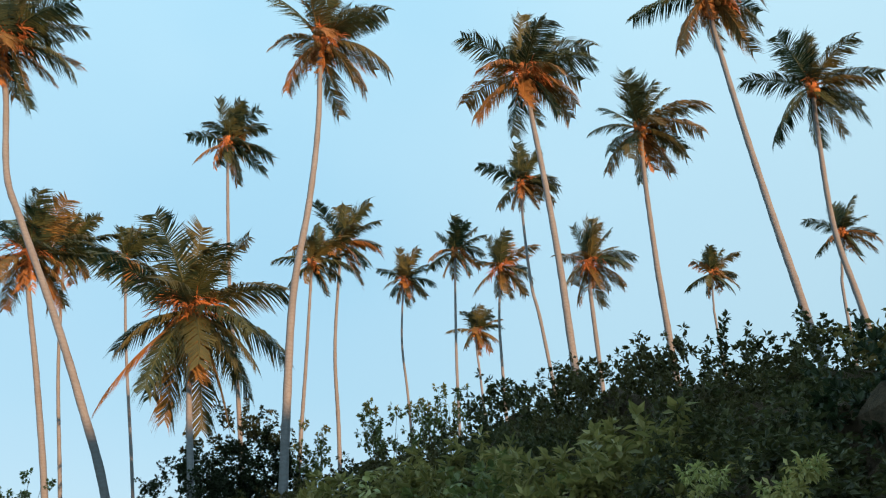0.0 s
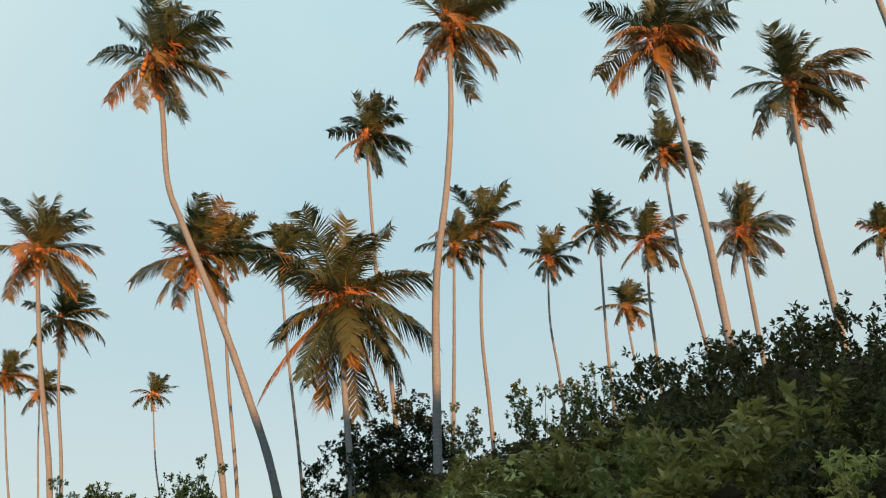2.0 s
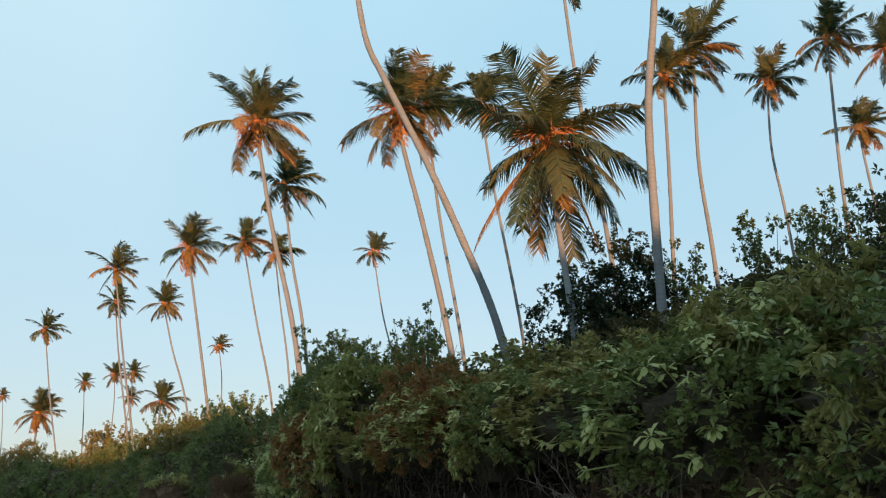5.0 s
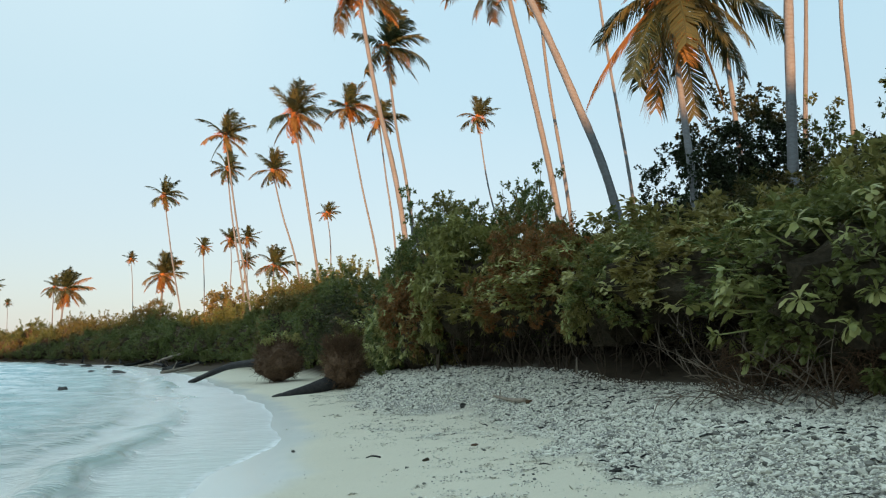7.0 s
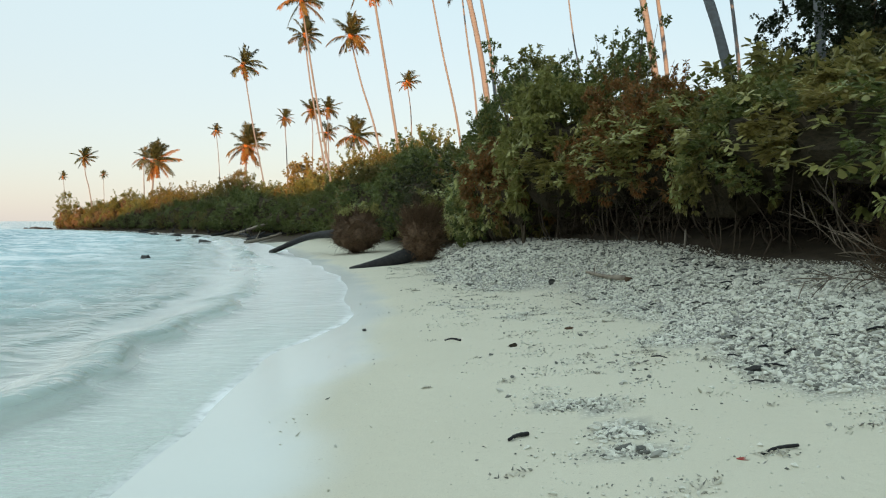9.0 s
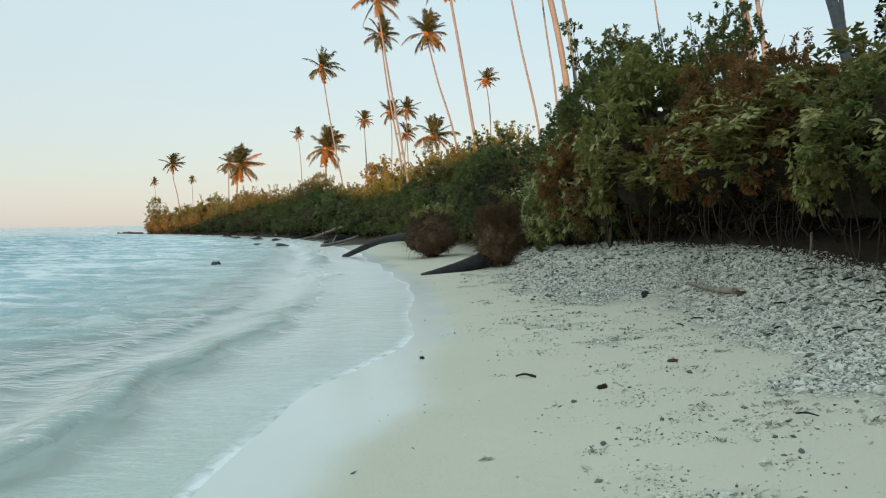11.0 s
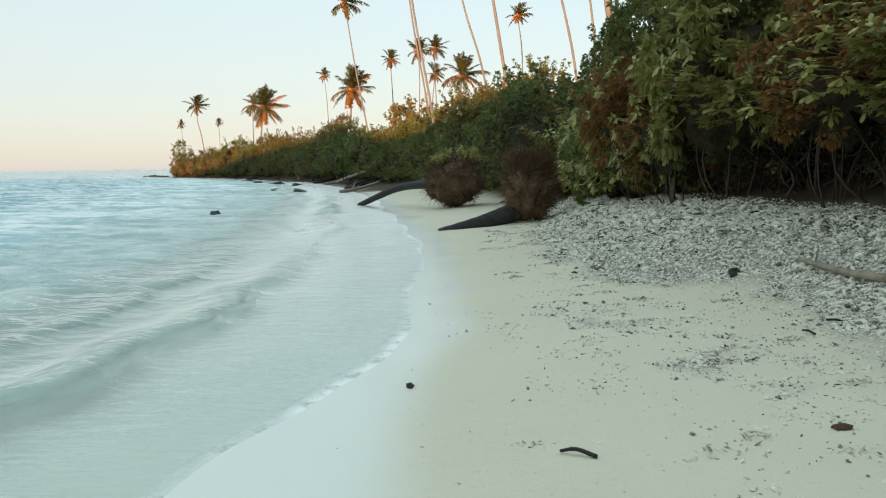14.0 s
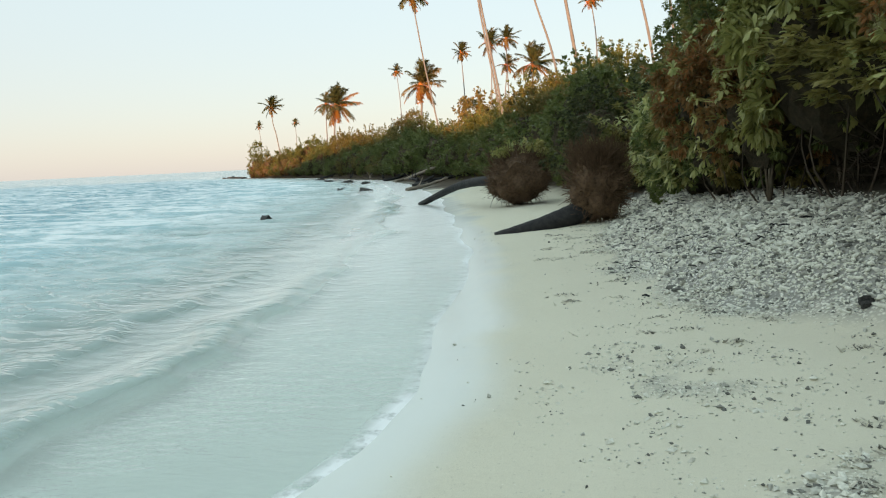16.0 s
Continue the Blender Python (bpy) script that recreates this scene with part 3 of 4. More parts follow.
palm((33.1, 37.7, 22.8), [(32.8, 38.0, 19.8), (32.7, 38.1, 16.6)], 2.7, 12, "orange")
palm((40.4, 49.9, 23.9), [(40.3, 49.9, 22.1), (40.4, 49.9, 20.3)], 2.6, 13, "orange")
palm((29.1, 30.6, 24.2), [(29.0, 30.7, 22.3), (29.0, 30.7, 18.4), (29.2, 30.5, 15.6)], 2.6, 14)
palm((19.3, 19.3, 20.2), [(19.3, 19.2, 18.4), (19.4, 19.1, 15.4), (19.5, 19.1, 12.5), (19.5, 19.1, 10.0)], 3.1, 15, "orange")
palm((31.2, 28.5, 18.8), [(31.1, 28.6, 17.8), (31.0, 28.6, 16.4)], 2.9, 16, "orange")
palm((27.3, 20.7, 21.2), [(27.2, 20.9, 19.2), (27.0, 21.0, 15.6), (27.0, 21.1, 13.5)], 3.2, 17)
palm((51.4, 35.1, 25.0), [(51.2, 35.4, 22.9), (51.1, 35.5, 20.9)], 2.5, 18)
palm((24.2, 14.3, 22.3), [(24.2, 14.3, 20.1), (24.2, 14.2, 16.4), (24.3, 14.1, 12.9), (24.4, 14.0, 10.2)], 3.1, 19, "orange")
palm((33.5, 15.8, 22.5), [(33.4, 16.1, 20.8), (33.2, 16.6, 16.2), (33.2, 16.5, 12.4)], 3.3, 20)
palm((55.9, 27.0, 25.7), [(55.6, 27.7, 23.3), (55.4, 28.1, 20.6)], 2.9, 21)
palm((-0.5, 41.5, 18.8), [(0.4, 41.5, 13.7), (1.5, 41.5, 8.5)], 3.4, 22, "orange")
palm((0.8, 48.5, 18.1), [(1.3, 48.5, 14.0), (2.0, 48.5, 9.7)], 2.7, 23)
palm((-6.2, 61.6, 17.9), [(-5.2, 61.7, 11.9), (-4.3, 61.8, 5.9)], 2.9, 24, "skirt")
palm((-2.2, 60.0, 18.0), [(-1.2, 60.0, 12.7), (-0.2, 60.1, 7.9)], 2.2, 25, "orange")
palm((-0.2, 67.1, 19.1), [(0.3, 67.1, 15.0), (0.9, 67.1, 10.6)], 2.3, 26)
palm((8.1, 71.8, 20.7), [(8.8, 71.8, 15.5), (9.7, 71.7, 11.1)], 2.1, 27)
palm((-12.1, 66.5, 17.6), [(-11.2, 66.7, 11.4), (-10.2, 66.9, 5.3)], 2.5, 28)
palm((-13.4, 73.4, 16.6), [(-12.9, 73.5, 12.4), (-11.9, 73.7, 6.1)], 1.8, 29)
palm((-8.7, 68.1, 15.3), [(-7.9, 68.3, 12.0), (-6.8, 68.4, 8.2)], 2.1, 30)
palm((-7.6, 102.5, 17.5), [(-7.2, 102.6, 14.4), (-7.1, 102.6, 11.0)], 1.7, 31, "orange")
palm((-23.3, 89.4, 17.2), [(-22.4, 89.7, 10.8), (-21.3, 90.0, 4.3)], 2.4, 32)
palm((-26.5, 119.6, 15.5), [(-26.3, 119.6, 12.4), (-26.2, 119.7, 8.8)], 1.7, 33)
palm((-23.9, 125.3, 17.2), [(-23.7, 125.3, 14.1), (-23.8, 125.3, 9.9)], 2.3, 34, "orange")
palm((-20.6, 120.9, 16.9), [(-20.6, 120.9, 13.6), (-20.5, 120.9, 10.0)], 2.1, 35, "orange")
palm((-12.2, 91.9, 10.0), [(-12.3, 91.9, 8.8), (-12.4, 91.9, 7.6)], 2.8, 36)
palm((-22.6, 130.5, 14.5), [(-22.7, 130.4, 12.8), (-22.9, 130.4, 11.1)], 2.1, 37, "orange")
palm((-51.1, 164.6, 18.8), [(-50.8, 164.7, 15.5), (-50.6, 164.7, 12.1)], 1.7, 38)
palm((-28.7, 108.3, 10.4), [(-28.7, 108.3, 8.7), (-28.8, 108.3, 7.1)], 3.4, 39, "skirt")
palm((-50.3, 132.4, 10.3), [(-50.5, 132.3, 8.5), (-50.7, 132.3, 6.7)], 4.3, 40, "skirt")
palm((-53.7, 136.4, 11.3), [(-53.8, 136.4, 8.8), (-53.8, 136.4, 6.9)], 2.6, 41)
palm((-66.3, 141.6, 11.7), [(-66.1, 141.7, 9.3), (-65.6, 141.9, 6.7)], 2.6, 42)
palm((-106.3, 210.9, 12.6), [(-106.1, 211.0, 10.4), (-106.0, 211.1, 7.4)], 1.7, 43)
palm((-97.8, 215.2, 13.2), [(-97.7, 215.2, 11.4), (-97.7, 215.3, 9.3)], 1.5, 44)


# ---- shrubs on the bank ----
def foliage(name, material, seed, clusters, per, leaf, width, sprays=10, droop=0.3):
    """Leaf whorls over an uneven dome one unit in radius and about 1.7 high, with sprays that stick out."""
    r = np.random.RandomState(seed)
    bunches = max(8, clusters // 12)
    a = r.uniform(0, 2 * np.pi, bunches)
    up = r.uniform(-0.62, 1.0, bunches)
    flat = np.where(up > 0, np.sqrt(1 - np.clip(up, -0.98, 0.98) ** 2), 1 + 0.22 * up)
    d = np.stack([flat * np.cos(a), flat * np.sin(a), up], 1)
    size = np.array([0.80 + 0.34 * noise.noise(Vector(v) * 2.1 + Vector((seed * 3.7, 0, 0))) for v in d]) * r.uniform(0.8, 1.08, bunches)
    hub = d * size[:, None]
    pick = r.randint(0, bunches, clusters)
    d = d[pick] * 0.8 + r.normal(0, 0.6, (clusters, 3)) + np.array([0, 0, 0.15])
    d /= np.linalg.norm(d, axis=1)[:, None]
    c = hub[pick] + d * (0.25 * r.uniform(0.5, 1.1, bunches))[pick][:, None] + np.array([0, 0, 0.72])
    out = [(c, d)]
    for i in range(sprays):
        b = r.uniform(0, 2 * np.pi)
        tilt = r.uniform(0.2, 1.1)
        way = np.array([np.cos(b) * np.sin(tilt), np.sin(b) * np.sin(tilt), np.cos(tilt)])
        k = np.linspace(0.85, r.uniform(1.1, 1.35), 7)[:, None]
        out.append((way * k + np.array([0, 0, 0.72]) + r.normal(0, 0.02, (7, 3)), np.repeat(way[None], 7, 0)))
    c = np.concatenate([o[0] for o in out])
    d = np.concatenate([o[1] for o in out])
    c, d = np.repeat(c, per, 0), np.repeat(d, per, 0)
    n = len(c)
    way = d * 0.6 + r.normal(0, 0.62, (n, 3)) + np.array([0, 0, -droop])
    way /= np.linalg.norm(way, axis=1)[:, None]
    side = np.cross(way, r.normal(0, 0.5, (n, 3)) + np.array([0, 0, 1.0]))
    side /= np.linalg.norm(side, axis=1)[:, None]
    lift = np.cross(side, way)
    long = leaf * r.uniform(0.65, 1.2, n)[:, None]
    base = c + way * long * 0.1
    v = np.stack([base, base + way * long * 0.5 + side * width * long + lift * 0.06 * long,
                  base + way * long - lift * long * 0.12, base + way * long * 0.5 - side * width * long + lift * 0.06 * long], 1).reshape(-1, 3)
    faces = [(4 * i, 4 * i + 1, 4 * i + 2, 4 * i + 3) for i in range(n)]
    return mesh_of(name, v.tolist(), faces, material)


def stems_mesh(seed):
    rnd = random.Random(seed)
    verts, faces = [], []
    for i in range(6):
        a = i * 1.05 + rnd.uniform(-0.3, 0.3)
        q = Vector((math.cos(a), math.sin(a), 0))
        pts = [q * rnd.uniform(0.05, 0.3), q * rnd.uniform(0.15, 0.45) + Vector((rnd.uniform(-0.12, 0.12), rnd.uniform(-0.12, 0.12), 0.3)), q * rnd.uniform(0.3, 0.65) + Vector((rnd.uniform(-0.12, 0.12), rnd.uniform(-0.12, 0.12), 0.75)), q * rnd.uniform(0.6, 0.8) + Vector((0, 0, rnd.uniform(1.0, 1.4)))]
        line = spline(pts, 8)
        tube(line, [0.014 * (1 - 0.7 * k / 8) for k in range(9)], 5, verts, faces)
    return mesh_of("stem_frame", verts, faces, SHADED_STEM, True)


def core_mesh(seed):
    # solid lump that stands in for the shade inside a shrub
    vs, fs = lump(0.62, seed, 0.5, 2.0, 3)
    return mesh_of("inner_growth", [v + Vector((0, 0, 0.72)) for v in vs], fs, DARK_BROWN)


def whorl_mesh(seed, count):
    """Drooping rosettes of large leaves, widest past the middle, spread over a dome one unit in radius."""
    rnd = random.Random(seed)
    verts, faces = [], []
    for i in range(count):
        a, up = rnd.uniform(0, 6.28), rnd.uniform(-0.45, 0.95)
        flat = math.sqrt(1 - up * up)
        d = Vector((flat * math.cos(a), flat * math.sin(a), up))
        tip = d * rnd.uniform(0.92, 1.2) + Vector((0, 0, 0.72))
        axis = (d + Vector((rnd.uniform(-0.4, 0.4), rnd.uniform(-0.4, 0.4), rnd.uniform(-0.1, 0.5)))).normalized()
        tube([tip - d * 0.3, tip - axis * 0.1, tip], [0.010, 0.008, 0.005], 3, verts, faces, False)
        side = axis.orthogonal().normalized()
        other = axis.cross(side)
        big = rnd.uniform(0.09, 0.165)
        for j in range(rnd.randint(7, 12)):
            b = j * 2.4 + rnd.uniform(-0.4, 0.4)
            way = (axis * rnd.uniform(0.1, 0.7) + side * math.cos(b) + other * math.sin(b)).normalized()
            long = big * rnd.uniform(0.7, 1.15)
            w = way.cross(Vector((0, 0, 1)) + axis * 0.5).normalized() * long
            p0 = tip - axis * rnd.uniform(0, 0.05)
            p1 = p0 + way * long * 0.45
            fall = (way + Vector((0, 0, -rnd.uniform(0.4, 1.1)))).normalized()
            p2 = p1 + fall * long * 0.35
            p3 = p2 + (fall + Vector((0, 0, -0.5))).normalized() * long * 0.22
            k = len(verts)
            verts += [p0, p1 - w * 0.13, p1 + w * 0.13, p2 - w * 0.19, p2 + w * 0.19, p3]
            faces += [(k, k + 2, k + 1), (k + 1, k + 2, k + 4, k + 3), (k + 3, k + 4, k + 5)]
    return mesh_of("pale_foliage", verts, faces, WHORL)


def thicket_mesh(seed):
    """Crossing dead twigs added to darken shrub hollows, one unit wide, one high."""
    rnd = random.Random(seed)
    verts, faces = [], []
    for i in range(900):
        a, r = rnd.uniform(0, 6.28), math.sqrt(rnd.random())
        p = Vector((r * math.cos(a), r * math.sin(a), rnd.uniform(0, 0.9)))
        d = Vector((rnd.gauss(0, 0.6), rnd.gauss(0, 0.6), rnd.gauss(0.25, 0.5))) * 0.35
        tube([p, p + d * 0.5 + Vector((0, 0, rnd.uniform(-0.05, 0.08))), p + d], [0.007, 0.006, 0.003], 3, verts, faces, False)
    return mesh_of("undergrowth", verts, faces, SHADED_STEM)


WHORLS = [whorl_mesh(1, 64), whorl_mesh(2, 50), whorl_mesh(3, 78)]
THICKETS = [thicket_mesh(1), thicket_mesh(2)]
STEMS = [stems_mesh(3), stems_mesh(4)]
CORES = [core_mesh(1), core_mesh(2)]
BROAD_LEAVES = [foliage("foliage", BROAD, i, 380, 10, 0.115, 0.22, 10, 0.45) for i in (1, 2, 3)]
BIG_LEAVES = [foliage("foliage", PALE, i, 330, 10, 0.155, 0.2, 10, 0.7) for i in (21, 22)]
GREEN_LEAVES = [foliage("foliage", GREEN, i, 620, 8, 0.08, 0.28, 14, 0.2) for i in (4, 5, 6)]
SHADED_LEAVES = [foliage("foliage", SHADED_LEAF, i, 620, 8, 0.08, 0.28, 14, 0.2) for i in (8, 9)]
RUST_LEAVES = [foliage("foliage", RUST, i, 420, 10, 0.105, 0.22, 10, 0.5) for i in (7, 8)]
MID_LEAVES = [foliage("foliage", MIDGREEN, i, 950, 8, 0.062, 0.27, 22, 0.2) for i in (41, 42, 43)]
FAR_LEAVES = [foliage("foliage", GOLD, i, 640, 7, 0.085, 0.30, 14, 0.2) for i in (11, 12)]
FAR_GREEN = [foliage("foliage", GREEN, i, 640, 7, 0.085, 0.30, 14, 0.2) for i in (13, 14)]
FAR_RUST = [foliage("foliage", RUST_FAR, 15, 640, 7, 0.085, 0.30, 14, 0.2)]
SHRUB_WORDS = {"broad": "dense broad-leaved green shrub on the beach bank", "green": "dark small-leaved evergreen shrub on the bank",
               "dark": "dense tree clump with leaves darkened in place of shade",
               "rust": "shrub with rusty brown and olive leaves on the bank"}
srnd = random.Random(77)


def shrub(x, y, wide, high, kind, far=False, sink=0.15, big=False, lift=0.0):
    """high: from the ground to the top of the dome."""
    thing = new("shrub")
    thing.matrix_basis = Matrix.Translation((x, y, land(x, y) - sink)) @ Matrix.Rotation(srnd.uniform(0, 6.28), 4, "Z")
    tagged(thing, SHRUB_WORDS[kind], "shrub", "shrubs along the beach")
    pool = {"broad": (BROAD_LEAVES, FAR_LEAVES), "green": (GREEN_LEAVES, FAR_GREEN), "dark": (SHADED_LEAVES, SHADED_LEAVES), "rust": (RUST_LEAVES, FAR_RUST)}[kind][1 if far else 0]
    pool = BIG_LEAVES if big else MID_LEAVES if (far and 0 < y < 36 or y < 7.5) and kind in ("broad", "green") else pool
    tiers = high > 2.2 * wide
    m = Matrix.Translation((0, 0, lift)) @ Matrix.Diagonal((wide, wide, wide * 1.1 if tiers else (high - lift) / 1.7, 1))
    child("foliage", srnd.choice(pool), thing, "", m)
    if tiers:
        w = wide * 0.85
        child("upper_foliage", srnd.choice(pool), thing, "", Matrix.Translation((srnd.uniform(-0.2, 0.2), srnd.uniform(-0.2, 0.2), high - 1.75 * w)) @ Matrix.Diagonal((w, w, w, 1)))
    child("inner_growth", srnd.choice(CORES), thing, "solid dark core in place of inner shade", m @ Matrix.Translation((0, 0, -0.2)) @ Matrix.Scale(1.3, 4) if kind == "dark" else m)
    if not far:
        child("stem_frame", srnd.choice(STEMS), thing, "dark brown stems", Matrix.Diagonal((wide, wide, high / 1.7, 1)))
        if kind != "dark" and y > 11:
            child("pale_foliage", srnd.choice(WHORLS), thing, "drooping rosettes of large pale leaves", m)
    # dark twigs stand in for the shade below a lifted shrub
    if lift and wide > 1.0:
        child("undergrowth", srnd.choice(THICKETS), thing, "dead twig tangle added to darken the hollow", thing.matrix_basis.to_3x3().inverted().to_4x4() @ Matrix.Translation((0.95, 0.4, 0)) @ Matrix.Diagonal((wide * 0.85, wide * 0.85, lift + 0.8, 1)))
    return thing


def canopy(u, y):
    """Height of the leaf canopy over the sea."""
    high = float(np.interp(u, (0, 1, 2, 3.3, 6.3, 8, 10.4, 14), (2.3, 3.1, 3.7, 4.2, 5.2, 6.0, 7.1, 8.2))) + 0.3 * step(6, 9, u) * step(16.5, 15.2, y) * step(11.8, 13.4, y)
    return high - 0.75 * step(4, 9, u) * step(12.5, 9.5, y) - 0.5 * step(6, 9, u) * step(15.5, 17, y) - 0.3 * step(3, 6, u) * step(15, 18, y)


def plant_row(y0, y1, gap, u, wide, high=0.0, far=False):
    """high: height of the shrubs; 0: up to the canopy."""
    y = y0
    while y < y1:
        yy, uu = y + srnd.uniform(-0.25, 0.25) * gap, u + srnd.uniform(-0.3, 0.3)
        roll = srnd.random()
        kind = "broad" if roll < 0.58 else "green" if roll < 0.9 else "rust"
        if 2 < u < 6 and 11 < yy < 20:
            kind = "broad" if roll < 0.75 else "green"
        elif u < 4 and 13 < yy < 29:
            kind = "rust" if roll < 0.12 else "green" if roll < 0.45 else "broad"
        # greener leaves in the far front row stand in for its shaded faces
        if 36 < yy < 135 and u < 2 and roll < 0.85:
            kind = "green"
        if yy < 12 and not far:
            # near end of the bank: shade comes from the darkened leaf kind
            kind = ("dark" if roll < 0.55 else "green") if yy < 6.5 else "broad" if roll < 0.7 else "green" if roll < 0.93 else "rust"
        x = face(yy) + uu
        tall = high * srnd.uniform(*((0.82, 1.15) if yy < 36 else (0.6, 1.28))) if high else (canopy(uu, yy) - land(x, yy)) * srnd.uniform(0.84, 1.0)
        shrub(x, yy, wide * srnd.uniform(0.85, 1.2), tall, kind, far, 0.15, u < 3.5 and 10 < yy < 30 and kind == "broad" and roll > 0.8, 0.85 if u < 2 and 11.5 < yy < 25.5 else 0.0)
        y += gap


plant_row(3, 34, 1.6, 1.5, 1.35)
plant_row(3, 9.5, 1.5, 1.2, 0.9, 1.3)
plant_row(26, 36, 1.6, 0.9, 1.0, 1.6)
plant_row(3, 36, 1.8, 3.0, 1.5)
plant_row(3, 36, 2.0, 5.2, 1.6, 0.0, True)
plant_row(3, 36, 2.3, 7.6, 1.8, 0.0, True)
plant_row(3, 36, 2.5, 10.4, 1.9, 0.0, True)
plant_row(3, 26, 2.8, 13.5, 2.2, 0.0, True)
plant_row(-12, 3, 2.6, 1.8, 1.7, 2.8, True)
plant_row(-12, 3, 3.0, 5.0, 2.0, 3.8, True)
plant_row(36, 68, 2.4, 1.6, 1.9, 3.2, True)
plant_row(36, 68, 2.8, 4.2, 2.1, 3.8, True)
plant_row(36, 68, 3.2, 7.6, 2.2, 4.0, True)
plant_row(68, 90, 3.0, 1.2, 2.2, 3.1, True)
plant_row(90, 146, 2.8, 1.2, 1.9, 3.0, True)
plant_row(68, 90, 3.8, 4.8, 2.5, 4.0, True)
plant_row(90, 147, 3.4, 4.8, 2.2, 4.2, True)
shrub(-72.8, 148.0, 2.1, 6.2, "green", True)
shrub(-70.2, 144.6, 1.7, 3.4, "broad", True)
shrub(-74.6, 149.4, 1.3, 2.0, "broad", True)
shrub(-25.8, 92.5, 1.7, 5.4, "rust", True)
shrub(-24.2, 91.0, 1.4, 5.9, "rust", True)
shrub(-23.0, 89.5, 1.7, 5.2, "green", True)
# clump at the near palm's foot, its shade put into the leaf colour
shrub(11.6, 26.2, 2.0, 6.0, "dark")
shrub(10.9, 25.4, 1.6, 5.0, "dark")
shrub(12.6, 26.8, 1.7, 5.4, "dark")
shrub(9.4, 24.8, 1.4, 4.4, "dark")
shrub(3.2, 21.6, 1.2, 3.4, "broad", False, 0.15, True, 0.7)
shrub(3.6, 22.6, 1.3, 3.5, "green")
shrub(4.5, 17.5, 0.8, 2.7, "rust", False, 0.15, False, 0.8)
shrub(3.95, 19.2, 0.85, 3.0, "rust", False, 0.15, False, 0.8)
shrub(4.95, 15.9, 0.75, 2.3, "broad", False, 0.15, False, 0.6)
shrub(2.2, 24.0, 1.1, 2.5, "rust", False, 0.15, False, 0.4)
shrub(2.6, 22.8, 0.9, 2.2, "rust", False, 0.15, False, 0.5)
shrub(2.3, 25.6, 1.3, 3.9, "broad")
shrub(2.6, 28.2, 1.5, 3.9, "green")
shrub(5.2, 26.4, 1.6, 4.0, "broad")
shrub(2.3, 24.6, 1.0, 3.7, "green")
shrub(2.9, 23.9, 1.0, 4.3, "broad")
shrub(1.9, 26.2, 0.9, 3.4, "green")


# ---- thin saplings above the shrubs, leafy shoots ----
SPRIG = foliage("sprig", GREEN, 31, 12, 6, 0.5, 0.26, 0, 0.2)
SPRIG_BROAD = foliage("sprig", WHORL, 32, 16, 7, 0.62, 0.2, 0, 0.4)


def sapling(x, y, top, spread, seed, sprig, sprig_size, label, count=7):
    rnd = random.Random(seed)
    thing = tagged(new("sapling"), label, "sapling", "thin saplings among the shrubs")
    g = land(x, y) - 0.1
    thing.location = (x, y, g)
    for i in range(count):
        a = rnd.uniform(0, 6.28)
        q = Vector((math.cos(a), math.sin(a), 0)) * spread * rnd.uniform(0.3, 1.0)
        tip = q + Vector((0, 0, (top - g) * rnd.uniform(0.78, 1.0)))
        line = spline([Vector((0, 0, 0)), q * 0.25 + Vector((0, 0, tip.z * 0.45)), q * 0.7 + Vector((0, 0, tip.z * 0.75)), tip], 10)
        stem = child("stem", mesh_of("stem", *tube(line, [0.022 * (1 - 0.8 * k / 10) for k in range(11)], 5), STEM, True), thing)
        for k in (5, 7, 8, 9, 10):
            if rnd.random() < 0.75:
                m = Matrix.Translation(line[k] + Vector((rnd.uniform(-0.1, 0.1), rnd.uniform(-0.1, 0.1), -0.5 * sprig_size))) @ Matrix.Rotation(rnd.uniform(0, 6.28), 4, "Z") @ Matrix.Scale(sprig_size, 4)
                tagged(child("sprig", sprig, stem, "", m), kind="stuff")
    return thing


THIN = "thin sapling with sparse small leaves against the sky"
sapling(2.5, 22.6, 5.3, 1.0, 11, SPRIG, 0.16, THIN, 6)
sapling(3.3, 22.4, 4.9, 1.2, 12, SPRIG, 0.15, THIN, 5)
sapling(4.1, 21.6, 5.0, 1.0, 1, SPRIG, 0.16, THIN, 6)
sapling(4.6, 22.0, 5.6, 1.0, 2, SPRIG, 0.17, THIN, 9)
sapling(5.0, 25.6, 6.2, 0.9, 3, SPRIG, 0.17, THIN)
sapling(14.6, 22.6, 8.3, 1.3, 4, SPRIG, 0.24, THIN, 10)
sapling(16.4, 21.8, 8.8, 1.3, 5, SPRIG, 0.24, THIN, 10)
sapling(13.4, 25.6, 8.2, 1.1, 6, SPRIG, 0.24, THIN, 8)
SHOOT = "upright leafy shoot with bright green leaves"
sapling(6.24, 4.40, 2.47, 0.08, 7, SPRIG_BROAD, 0.10, SHOOT, 3)
sapling(5.89, 4.74, 2.36, 0.22, 8, SPRIG_BROAD, 0.09, SHOOT, 4)


